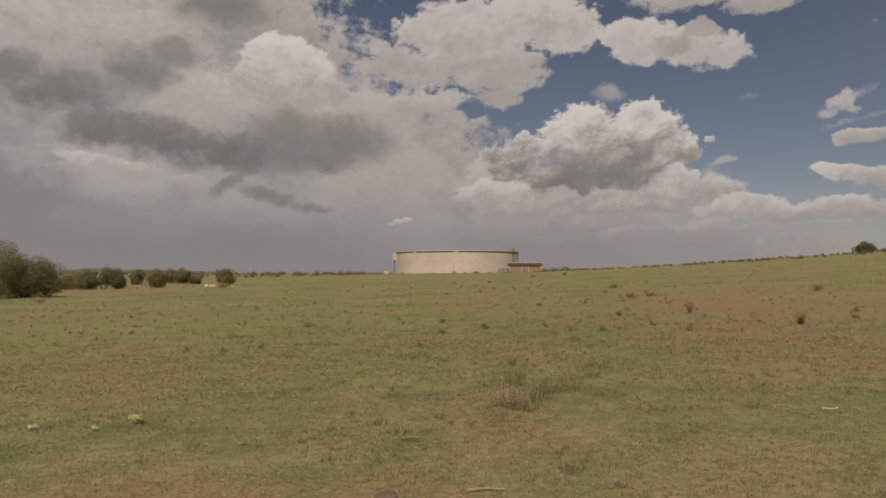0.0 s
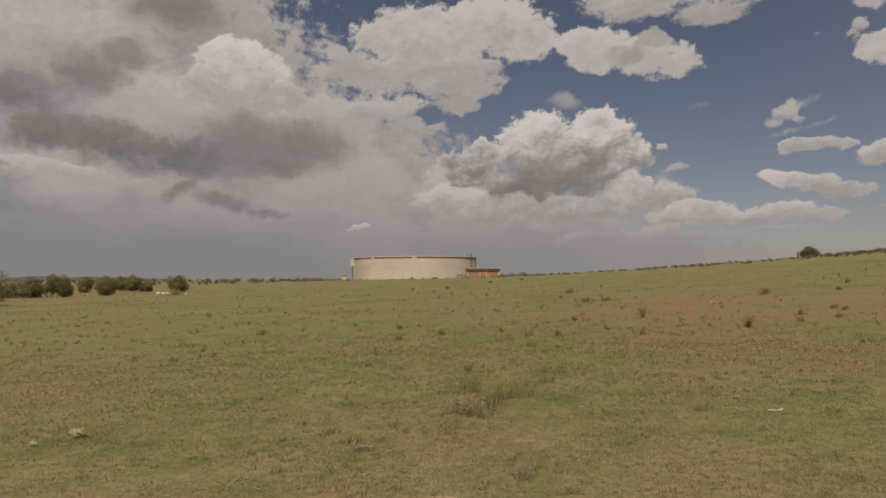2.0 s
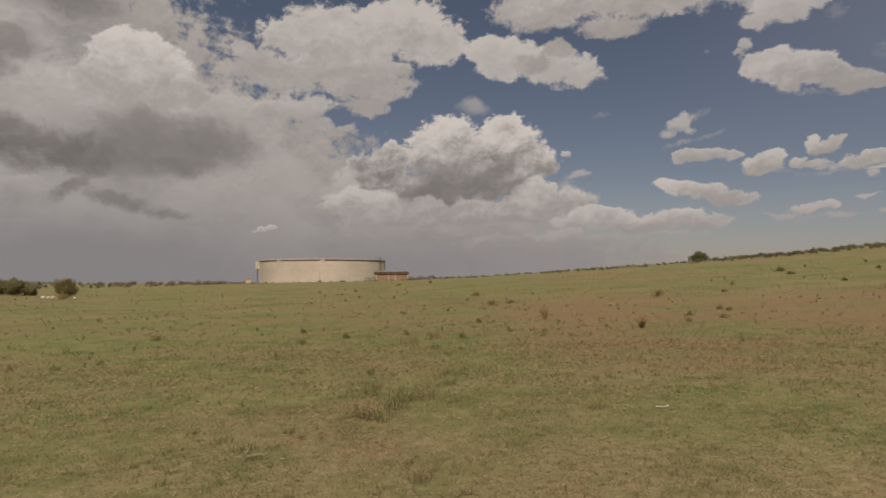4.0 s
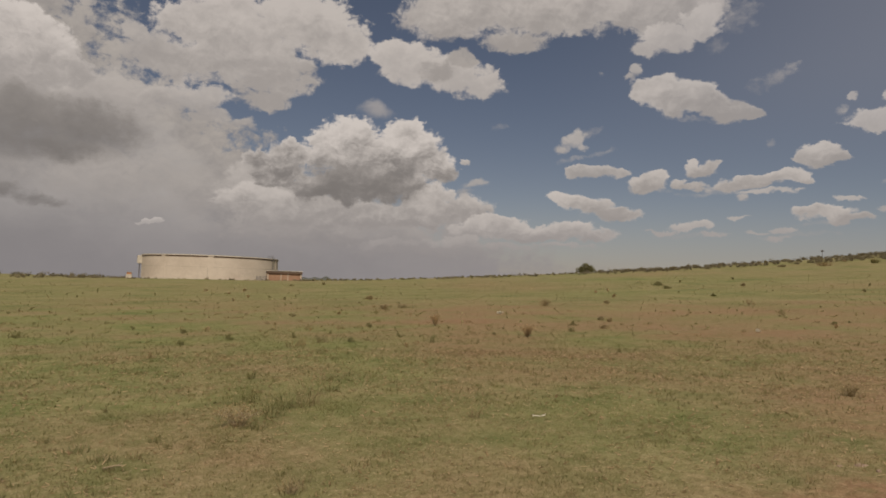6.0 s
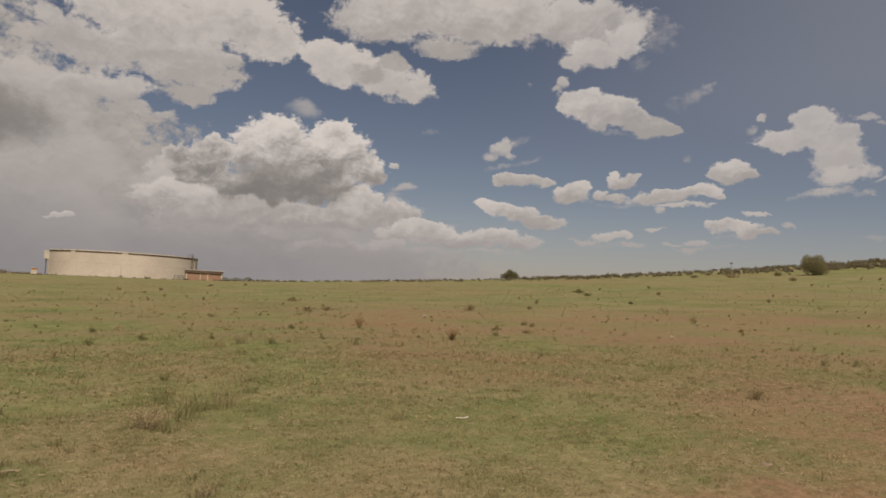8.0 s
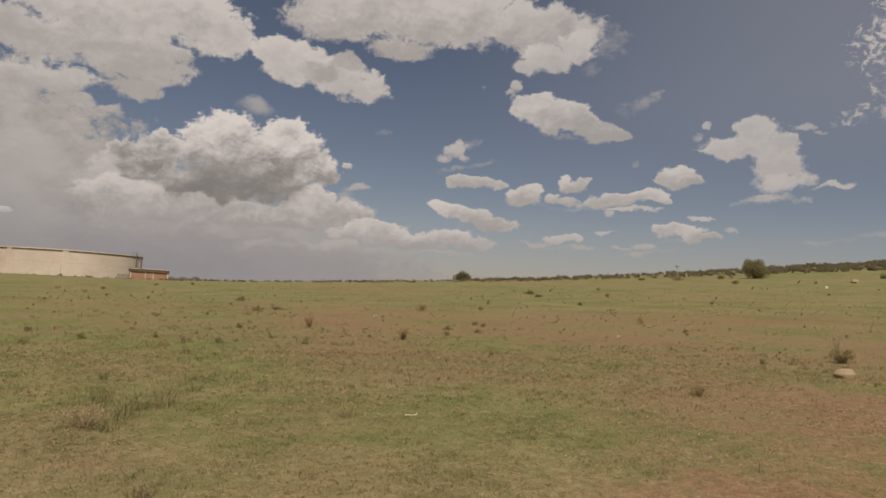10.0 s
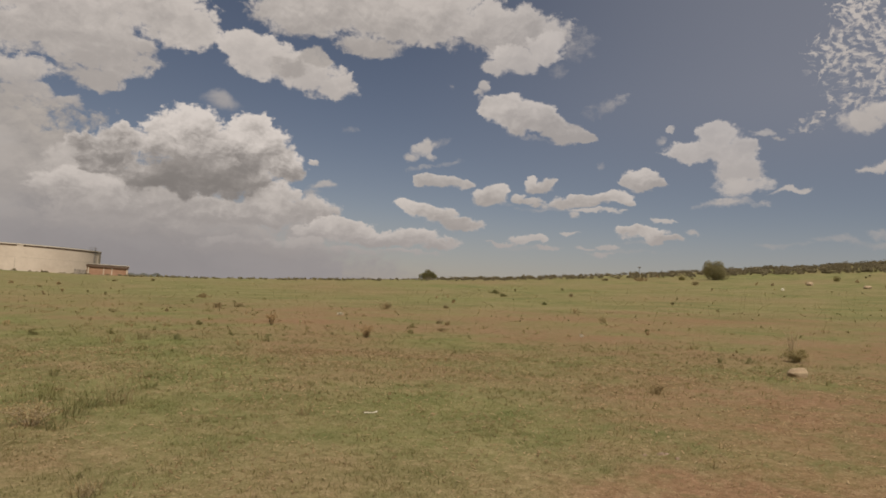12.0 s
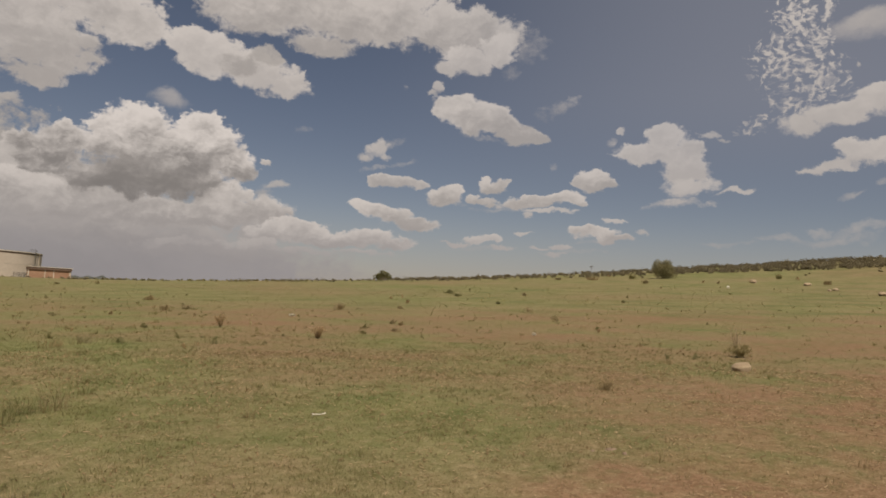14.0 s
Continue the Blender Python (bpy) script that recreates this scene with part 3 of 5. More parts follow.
def build_ground():
    radii = [0.0]
    while radii[-1] < 4600:
        r = radii[-1]
        radii.append(r + (0.22 if r < 16 else r * 0.016))
    radii = radii[1:]
    seg = 260
    verts, faces = [(0, 0, terrain(0, 0))], []
    for r in radii:
        for i in range(seg):
            a = 2 * math.pi * i / seg
            x, y = r * math.sin(a), r * math.cos(a)
            verts.append((x, y, terrain(x, y)))
    for i in range(seg):
        faces.append((0, 1 + (i + 1) % seg, 1 + i))
    for k in range(len(radii) - 1):
        for i in range(seg):
            j = (i + 1) % seg
            a = 1 + k * seg
            faces.append((a + i, a + j, a + seg + j, a + seg + i))
    return tagged(new("ground", mesh_of("ground", verts, faces, PASTURE, True)), "grazed veld with short green grass, straw and bare red soil", "ground", kind="structure")


ground = build_ground()


def build_hill(name, az0, az1, dist, height, seed):
    """A low wooded ridge far off, with thickness."""
    verts, faces, n = [], [], 60
    for i in range(n + 1):
        f = i / n
        a = radians(az0 + (az1 - az0) * f)
        h = height * math.sin(math.pi * f) ** 0.5 * (0.75 + 0.5 * noise.noise((f * 6, seed, 0))) + 2
        for d, z in ((0, -6), (120, h * 0.7), (320, h), (600, h * 0.6), (900, -6)):
            verts.append(((dist + d) * math.sin(a), (dist + d) * math.cos(a), z))
    for i in range(n):
        for k in range(4):
            a = i * 5 + k
            faces.append((a, a + 5, a + 6, a + 1))
    return tagged(new(name, mesh_of(name, verts, faces, HILL, True)), "low dark wooded ridge on the horizon", "hill", kind="structure")


build_hill("backdrop_1", -34, -18, 3000, 22, 1.0)
build_hill("backdrop_2", 7.0, 11.4, 2600, 31, 5.0)
build_hill("backdrop_3", -62, -30, 3300, 20, 9.0)


# ---- helpers for things ----
def part(name, bm, mat, parent, label="", smooth=False):
    me = bpy.data.meshes.new(name)
    bm.to_mesh(me)
    bm.free()
    me.materials.append(mat)
    if smooth:
        me.shade_smooth()
    ob = new(name, me)
    ob.parent = parent
    return tagged(ob, label) if label else ob


def empty_at(name, x, y, z, turn=0.0):
    ob = new(name)
    ob.matrix_basis = pose(x, y, z, 0, 0, turn)
    ob.empty_display_size = 0.3
    return ob


def add_box(bm, cx, cy, cz, sx, sy, sz, bevel=0.0, turn=0.0):
    m = Matrix.Translation((cx, cy, cz)) @ Matrix.Rotation(turn, 4, "Z") @ Matrix.Diagonal((sx, sy, sz, 1))
    got = bmesh.ops.create_cube(bm, size=1, matrix=m)["verts"]
    if bevel:
        edges = list({e for v in got for e in v.link_edges})
        bmesh.ops.bevel(bm, geom=edges, offset=bevel, segments=2, affect="EDGES", clamp_overlap=True)
    return bm


def add_rod(bm, p, q, r0, r1, sides=6):
    p, q = Vector(p), Vector(q)
    d = q - p
    m = Matrix.Translation((p + q) / 2) @ d.to_track_quat("Z", "Y").to_matrix().to_4x4()
    bmesh.ops.create_cone(bm, cap_ends=True, segments=sides, radius1=r0, radius2=r1, depth=d.length, matrix=m)
    return bm


def arc_ring(r_in, r_out, z0, z1, a0=0.0, a1=2 * math.pi, seg=128):
    """A curved wall between two radii and heights, as a bmesh."""
    bm = bmesh.new()
    whole = a1 - a0 > 6.28
    n = seg if whole else seg + 1
    cols = []
    for i in range(n):
        a = a0 + (a1 - a0) * i / seg
        s, c = math.sin(a), math.cos(a)
        cols.append([bm.verts.new((r * s, r * c, z)) for r, z in ((r_in, z0), (r_out, z0), (r_out, z1), (r_in, z1))])
    for i in range(seg):
        p, q = cols[i], cols[(i + 1) % n]
        for k in range(4):
            bm.faces.new((p[k], p[(k + 1) % 4], q[(k + 1) % 4], q[k]))
    if not whole:
        bm.faces.new(cols[0])
        bm.faces.new(cols[-1][::-1])
    bmesh.ops.recalc_face_normals(bm, faces=bm.faces)
    return bm


# ---- the reservoir and its pump house ----
def build_reservoir(x, y, radius, height):
    z = min(terrain(x + radius * math.sin(a), y + radius * math.cos(a)) for a in (2.6, 3.14, 3.7)) - 0.1
    tank = tagged(empty_at("water_reservoir", x, y, z), "round cream concrete water reservoir with a shallow rim", "reservoir")
    part("wall", arc_ring(radius - 0.5, radius, -0.6, height - 0.55, seg=160), CONCRETE, tank, smooth=False)
    # dark brown strip set just beneath the rim
    part("fascia", arc_ring(radius - 0.4, radius + 0.06, height - 0.55, height - 0.14, seg=160), FASCIA, tank, "dark brown band under the rim")
    part("rim", arc_ring(radius - 0.6, radius + 0.16, height - 0.14, height + 0.16, seg=160), CAP, tank)
    roof = bmesh.new()
    bmesh.ops.create_cone(roof, cap_ends=True, segments=96, radius1=radius - 0.6, radius2=2.0, depth=0.7, matrix=Matrix.Translation((0, 0, height + 0.2)))
    part("roof", roof, CAP, tank)
    part("construction_joint", arc_ring(radius - 0.02, radius + 0.012, height * 0.52, height * 0.52 + 0.09, seg=160), STAIN, tank, "stained joint line round the wall")
    part("plinth", arc_ring(radius - 0.1, radius + 0.12, -0.6, 0.35, seg=160), CAP, tank)
    # buttress strips that run up through the rim
    for a in (182, 222, 262, 110, 60, 20, 310):
        a = radians(a)
        bm = arc_ring(radius - 0.05, radius + 0.08, -0.4, height + 0.18, a - 0.035, a + 0.035, seg=4)
        part("buttress", bm, CONCRETE, tank)
    for a in (184.3, 180.2):
        part("rain_stain", arc_ring(radius + 0.0, radius + 0.018, 0.3, height * 0.5, radians(a) - 0.004, radians(a) + 0.004, seg=2), STAIN, tank)
    # overflow box high on one flank
    a = radians(262)
    bm = bmesh.new()
    add_box(bm, (radius + 0.5) * math.sin(a), (radius + 0.5) * math.cos(a), height - 1.6, 1.6, 1.8, 2.6, 0.08, -a)
    part("overflow_box", bm, CAP, tank)
    bm = bmesh.new()
    px, py = (radius + 0.7) * math.sin(a), (radius + 0.7) * math.cos(a)
    add_rod(bm, (px, py, -0.3), (px, py, height - 2.8), 0.16, 0.16, 10)
    part("overflow_pipe", bm, STEEL, tank)
    # caged ladder with a landing on the other flank
    a = radians(121)
    cx, cy = math.sin(a), math.cos(a)
    tx, ty = -cy, cx
    ladder = part("ladder", add_rod(add_rod(bmesh.new(), ((radius + 0.35) * cx + 0.3 * tx, (radius + 0.35) * cy + 0.3 * ty, 2.0), ((radius + 0.35) * cx + 0.3 * tx, (radius + 0.35) * cy + 0.3 * ty, height + 1.2), 0.035, 0.035),
                                    ((radius + 0.35) * cx - 0.3 * tx, (radius + 0.35) * cy - 0.3 * ty, 2.0), ((radius + 0.35) * cx - 0.3 * tx, (radius + 0.35) * cy - 0.3 * ty, height + 1.2), 0.035, 0.035), STEEL, tank, "steel access ladder")
    rungs = bmesh.new()
    for i in range(24):
        zz = 2.2 + i * 0.3
        add_rod(rungs, ((radius + 0.35) * cx + 0.3 * tx, (radius + 0.35) * cy + 0.3 * ty, zz), ((radius + 0.35) * cx - 0.3 * tx, (radius + 0.35) * cy - 0.3 * ty, zz), 0.025, 0.025, 5)
    part("rungs", rungs, STEEL, ladder)
    a = radians(124)
    bm = bmesh.new()
    add_box(bm, (radius + 0.7) * math.sin(a), (radius + 0.7) * math.cos(a), 3.4, 1.6, 1.5, 0.5, 0.05, -a)
    part("valve_box", bm, FASCIA, tank, "dark valve box on a bracket")
    rail = bmesh.new()
    for i in range(6):
        a = radians(116 + i * 2.2)
        p = ((radius - 0.1) * math.sin(a), (radius - 0.1) * math.cos(a))
        add_rod(rail, (*p, height + 0.1), (*p, height + 1.1), 0.04, 0.04, 5)
        if i:
            add_rod(rail, (*last, height + 1.08), (*p, height + 1.08), 0.035, 0.035, 5)
        last = p
    part("guard_rail", rail, STEEL, tank, "grey steel guard rail on the rim")
    return tank


def build_pump_house(x, y, wide, deep, high, turn):
    z = terrain(x, y) - 0.25
    hut = tagged(empty_at("pump_house", x, y, z, turn), "low red brick pump house with a flat brown-edged roof", "building")
    bm = bmesh.new()
    add_box(bm, 0, -deep / 2 + 0.12, high / 2, wide, 0.24, high)
    add_box(bm, 0, deep / 2 - 0.12, high / 2, wide, 0.24, high)
    add_box(bm, -wide / 2 + 0.12, 0, high / 2, 0.24, deep - 0.48, high)
    add_box(bm, wide / 2 - 0.12, 0, high / 2, 0.24, deep - 0.48, high)
    part("wall", bm, BRICK, hut)
    for fx in (-0.475, -0.1, 0.1, 0.475):
        part("pier", add_box(bmesh.new(), fx * wide, -deep / 2 - 0.05, high / 2, 0.30 if abs(fx) > 0.3 else 0.22, 0.14, high, 0.02), PALE, hut, "pale plastered pier")
    part("fascia", add_box(bmesh.new(), 0, 0, high + 0.16, wide + 0.36, deep + 0.6, 0.72, 0.03), FASCIA, hut, "dark brown roof edge")
    part("roof", add_box(bmesh.new(), 0, 0, high + 0.60, wide + 0.5, deep + 0.8, 0.16, 0.02), CAP, hut, "pale flat roof slab")
    return hut


def build_fence(x0, y0, x1, y1, high):
    d = math.hypot(x1 - x0, y1 - y0)
    z = terrain(x0, y0)
    f = tagged(empty_at("mesh_fence", x0, y0, z, math.degrees(math.atan2(y1 - y0, x1 - x0))), "grey steel mesh fence beside the pump house", "fence")
    n = max(2, round(d / 1.2))
    for i in range(n + 1):
        part("post", add_rod(bmesh.new(), (d * i / n, 0, -0.3), (d * i / n, 0, high), 0.045, 0.045), STEEL, f)
    for k in range(7):
        zz = 0.1 + k * (high - 0.15) / 6
        part("rail", add_rod(bmesh.new(), (0, 0, zz), (d, 0, zz), 0.025, 0.025, 4), STEEL, f)
    pickets = bmesh.new()
    for i in range(int(d / 0.16)):
        add_rod(pickets, (0.16 * i + 0.08, 0, 0.05), (0.16 * i + 0.08, 0, high - 0.05), 0.018, 0.018, 4)
    part("mesh_wires", pickets, STEEL, f)
    return f


def build_turret(x, y):
    t = tagged(empty_at("valve_kiosk", x, y, terrain(x, y) - 0.1), "small pale kiosk with a faded orange top", "kiosk")
    part("body", add_box(bmesh.new(), 0, 0, 0.7, 1.7, 1.4, 1.4, 0.05), PALE, t)
    part("upper_wall", add_box(bmesh.new(), 0, 0, 1.7, 1.3, 1.1, 0.6, 0.03), ORANGE, t, "faded orange upper band")
    part("roof", add_box(bmesh.new(), 0, 0, 2.08, 1.6, 1.4, 0.16, 0.04), CAP, t)
    return t


def build_water_tower(x, y, high):
    t = tagged(empty_at("water_tower", x, y, terrain(x, y)), "small elevated water tank on a slim mast", "water tower")
    part("mast", add_rod(bmesh.new(), (0, 0, -0.5), (0, 0, high), 0.07, 0.06, 8), STEEL, t)
    bm = bmesh.new()
    bmesh.ops.create_cone(bm, cap_ends=True, segments=20, radius1=0.15, radius2=0.6, depth=0.3, matrix=Matrix.Translation((0, 0, high + 0.2)))
    part("bowl", bm, STEEL, t)
    bm = bmesh.new()
    bmesh.ops.create_cone(bm, cap_ends=True, segments=20, radius1=0.6, radius2=0.1, depth=0.25, matrix=Matrix.Translation((0, 0, high + 0.47)))
    part("roof", bm, STEEL, t)
    return t


build_reservoir(5.2, 248.0, 22.2, 7.75)
build_pump_house(25.8, 214.0, 10.3, 6.0, 2.5, -4)
build_fence(17.5, 213.0, 21.4, 213.3, 1.35)
build_turret(-20.0, 240.0)


# ---- trees and bushes ----
def leaf_cloud(rng, centres, sizes, count, leaf, flat=1.0):
    """Leaf quads near the surface of many lobes: vertices and faces as arrays."""
    centres, sizes = np.array(centres), np.array(sizes)
    pick = rng.choice(len(centres), count, p=sizes ** 2 / (sizes ** 2).sum())
    d = rng.normal(size=(count, 3))
    d /= np.linalg.norm(d, axis=1, keepdims=True)
    r = sizes[pick] * rng.uniform(0.35, 1.0, count) ** 0.45 * rng.uniform(0.9, 1.18, count)
    p = centres[pick] + d * r[:, None] * np.array([1, 1, flat])
    n = d + rng.normal(size=(count, 3)) * 0.7
    n /= np.linalg.norm(n, axis=1, keepdims=True)
    a = np.cross(n, rng.normal(size=(count, 3)))
    a /= np.linalg.norm(a, axis=1, keepdims=True)
    b = np.cross(n, a)
    s = leaf * rng.uniform(0.6, 1.4, (count, 1))
    quad = np.stack([p - a * s * 0.9, p - b * s * 0.45, p + a * s * 0.9, p + b * s * 0.45], 1)
    return quad.reshape(-1, 3)


def quads_mesh(name, verts, mat, per=4):
    me = bpy.data.meshes.new(name)
    n = len(verts) // per
    me.vertices.add(len(verts))
    me.vertices.foreach_set("co", np.asarray(verts, dtype=np.float32).ravel())
    me.loops.add(n * per)
    me.loops.foreach_set("vertex_index", np.arange(n * per, dtype=np.int32))
    me.polygons.add(n)
    me.polygons.foreach_set("loop_start", np.arange(0, n * per, per, dtype=np.int32))
    me.materials.append(mat)
    me.update(calc_edges=True)
    return me


def lobes_of(rng, wide, high, base, n):
    cs, ss = [], []
    for _ in range(n):
        a, f = rng.uniform(0, 6.283), rng.uniform(0, 1) ** 0.6
        zf = rng.uniform(0.0, 1.0)
        girth = 0.5 * (0.45 + 0.62 * math.sin(math.pi * (0.22 + 0.62 * zf)) + 0.18 * math.sin(3 * a))
        s = wide * rng.uniform(0.10, 0.2)
        rr = max(0.0, (wide * 0.5 * girth * 1.6 - s * 0.8)) * f
        cs.append((rr * math.cos(a), rr * math.sin(a), base + s * 0.6 + zf * max(0.1, high - base - s * 1.5) * (0.86 + 0.2 * math.cos(2 * a + 1.0))))
        ss.append(s)
    return cs, ss


def build_tree(name, x, y, wide, high, mat, seed, label, leaves, leaf, bare=0.12, stems=3, lobes=26, humps=((0.0, 1.0, 1.0),)):
    rng = np.random.default_rng(seed)
    t = tagged(empty_at(name, x, y, terrain(x, y) - 0.03), label, "tree" if name == "tree" else "bush")
    cs, ss = [], []
    across = Vector((y, -x, 0)).normalized()
    for shift, tall, girth in humps:
        c1, s1 = lobes_of(rng, wide * girth, high * tall, high * bare, lobes // len(humps))
        cs += [(c[0] + across.x * shift * wide, c[1] + across.y * shift * wide, c[2]) for c in c1]
        ss += [s * rng.uniform(0.75, 1.15) for s in s1]
    bm = bmesh.new()
    for i in range(stems):
        a = 6.283 * i / stems + rng.uniform(-0.5, 0.5)
        fork = (0.16 * wide * math.cos(a), 0.16 * wide * math.sin(a), high * rng.uniform(0.25, 0.4))
        r = 0.035 * high / stems ** 0.5
        add_rod(bm, (0.03 * wide * math.cos(a), 0.03 * wide * math.sin(a), -0.15), fork, r, r * 0.7)
        for k in range(i, len(cs), stems):
            if k % 2 == 0:
                add_rod(bm, fork, cs[k], r * 0.5, r * 0.12, 5)
    part("trunk", bm, BARK, t)
    ob = new("crown", quads_mesh("crown", leaf_cloud(rng, cs, ss, leaves, leaf), mat))
    ob.parent = t
    return t


build_tree("tree", -36.6, 59.0, 7.2, 5.0, LEAF_DARK, 3, "large dense dark green thorn tree on the grass", 60000, 0.062, 0.02, 5, 84, ((-0.14, 1.06, 0.85), (0.22, 0.92, 0.72), (0.0, 0.7, 0.95)))
build_tree("tree", -46.9, 86.5, 4.0, 2.2, LEAF_OLIVE, 4, "pale olive bush beside a darker thorn tree", 9000, 0.072, 0.02, 4, 24, ((-0.2, 0.8, 0.78), (0.2, 1.0, 0.91)))
build_tree("tree", -44.4, 88.8, 6.0, 3.2, LEAF_DARK, 5, "dense dark green thorn tree casting a short shadow", 20000, 0.079, 0.02, 4, 34, ((-0.22, 0.9, 0.78), (0.14, 1.06, 0.86), (0.3, 0.7, 0.65)))
build_tree("bush", -50.7, 112.6, 3.6, 2.6, LEAF_OLIVE, 6, "rounded green bush in a row of trees", 10000, 0.079, 0.02, 4, 24)
build_tree("tree", -39.3, 93.4, 4.1, 2.9, LEAF_OLIVE, 7, "olive thorn tree with a visible stem", 13000, 0.072, 0.1, 3, 28)
build_tree("bush", -47.4, 120.2, 5.3, 2.9, LEAF_OLIVE, 8, "broad green bush in a row of trees", 13000, 0.086, 0.02, 4, 28, ((-0.25, 0.9, 0.78), (0.2, 1.05, 0.85)))
build_tree("bush", -42.7, 114.5, 4.5, 2.6, LEAF_DARK, 9, "dark green bush at the end of a row", 12000, 0.086, 0.02, 4, 26, ((-0.2, 1.0, 0.85), (0.25, 0.75, 0.78)))
build_tree("tree", -32.3, 100.4, 4.1, 2.8, LEAF_OLIVE, 10, "yellowish olive thorn tree standing alone", 13000, 0.072, 0.12, 3, 28)
build_tree("tree", 124.0, 199.5, 6.8, 3.4, LEAF_DARK, 11, "rounded dark tree on the skyline", 12000, 0.108, 0.06, 3, 26, ((-0.2, 0.9, 0.85), (0.15, 1.05, 0.91)))
build_tree("tree", 165.0, 116.0, 8.4, 5.6, LEAF_OLIVE, 41, "olive green multi-stemmed thorn bush alone on the slope", 32000, 0.094, 0.06, 7, 44)


def woods(name, label, az0, az1, near, far, count, low, high, leaf, mat, seed, per=130, thicken=1.0):
    """A far belt of bushes, too many to count."""
    rng = np.random.default_rng(seed)
    out = []
    for _ in range(count):
        az = radians(az0 + (az1 - az0) * rng.uniform() ** thicken)
        d = rng.uniform(near, far)
        x, y = d * math.sin(az), d * math.cos(az)
        h = rng.uniform(low, high)
        w = h * rng.uniform(1.3, 2.8)
        cs, ss = lobes_of(rng, w, h, 0.0, 9)
        out.append(leaf_cloud(rng, cs, ss, per, leaf) + np.array([x, y, terrain(x, y) - 0.05]))
    return tagged(new(name, quads_mesh(name, np.concatenate(out), mat)), label, "woods", kind="stuff")


woods("ridge_woods", "belt of dark bushes and low trees along the ridge", 31, 92, 220, 270, 1700, 0.5, 1.5, 0.18, LEAF_FAR, 21, 110, 0.7)
woods("crest_woods", "taller dark bushes where the ridge is highest", 55, 92, 222, 250, 700, 0.8, 1.7, 0.2, LEAF_FAR, 28, 120, 0.85)
woods("ridge_scrub", "olive scrub below the wooded ridge", 44, 92, 200, 240, 70, 0.4, 1.0, 0.15, LEAF_FAR, 22, 80, 0.62)
woods("low_scrub", "scattered low bushes along the skyline", 20, 42, 205, 250, 150, 0.3, 0.95, 0.15, LEAF_FAR, 23, 80)
woods("flat_scrub", "low far bushes across the level ground", -34, -4.6, 230, 420, 120, 0.8, 2.4, 0.22, LEAF_FAR, 24, 120)
woods("far_belt", "dark line of far trees on the horizon", -60, -4.6, 600, 900, 260, 2.2, 4.4, 0.6, LEAF_FAR, 25, 60)
woods("reservoir_scrub", "low dark bushes at the foot of the reservoir", -6, 14, 196, 214, 60, 0.25, 0.8, 0.14, LEAF_FAR, 26, 80)
woods("slope_scrub", "low bushes on the far slope", 8.2, 26, 200, 260, 170, 0.25, 0.8, 0.15, LEAF_OLIVE, 27, 70)
build_water_tower(250 * math.sin(radians(49.2)), 250 * math.cos(radians(49.2)), 2.3)


# ---- tufts, weeds and dry stalks on the pasture ----
def blades_of(rng, wide, high, count, thin, lean=0.5):
    """Curved blades from a tuft's foot, each of two quads narrowing to a tip."""
    a = rng.uniform(0, 6.283, count)
    f = rng.uniform(0, 1, count) ** 0.7 * wide * 0.5
    foot = np.stack([f * np.cos(a), f * np.sin(a), np.full(count, -0.02)], 1)
    b = a + rng.normal(size=count) * 0.9
    out = np.stack([np.cos(b), np.sin(b), np.zeros(count)], 1)
    h = high * rng.uniform(0.45, 1.05, count)
    bend = lean * h * rng.uniform(0.2, 1.0, count)
    up = np.array([0, 0, 1.0])
    mid = foot + up * (h * 0.55)[:, None] + out * (bend * 0.35)[:, None]
    tip = foot + up * h[:, None] + out * bend[:, None]
    side = np.stack([-np.sin(b), np.cos(b), np.zeros(count)], 1) * (thin * rng.uniform(0.6, 1.3, count))[:, None]
    return np.stack([foot - side, foot + side, mid + side * 0.8, mid - side * 0.8, mid - side * 0.8, mid + side * 0.8, tip + side * 0.15, tip - side * 0.15], 1).reshape(-1, 3)


TUFT_SEED = [100]


def tuft_thing(name, label, category, x, y, verts, mat, piece="foliage"):
    t = tagged(empty_at(name, x, y, terrain(x, y) - 0.004), label, category, "tufts on the pasture")
    ob = new(piece, quads_mesh(piece, verts, mat))
    ob.parent = t
    tagged(ob, kind="stuff")
    return t


def rng_next():
    TUFT_SEED[0] += 1
    return np.random.default_rng(TUFT_SEED[0])


def mound(rng, wide, high, d, blades):
    """A soft tuft seen from afar: a low mound of small leaves with a few blades over it."""
    cs, ss = lobes_of(rng, wide, high * 0.85, 0.0, 6)
    leaves = leaf_cloud(rng, cs, ss, int(min(260, 90 + 130 * wide)), max(0.01, min(0.09, d * 0.0009)))
    return np.concatenate([leaves, blades[:len(blades) // 16 * 8]])


def green_tuft(x, y, wide, high):
    rng, d = rng_next(), math.hypot(x, y)
    n = int(min(120, 22 + 90 * wide))
    blades = blades_of(rng, wide, high, int(n * 1.4), max(0.0024, d * 0.00026), 0.95)
    tuft_thing("grass_tuft", "green grass tussock standing above the short turf", "grass tuft", x, y, mound(rng, wide, high, d, blades) if d > 12 else blades, LEAF_GRASS)


def dry_tuft(x, y, wide, high):
    rng, d = rng_next(), math.hypot(x, y)
    n = int(min(130, 26 + 110 * wide))
    blades = blades_of(rng, wide, high, n, max(0.0025, d * 0.0003), 0.9)
    tuft_thing("dry_grass_tuft", "dry straw-coloured grass tussock", "grass tuft", x, y, mound(rng, wide, high, d, blades) if d > 12 else blades, DRY_MIX)


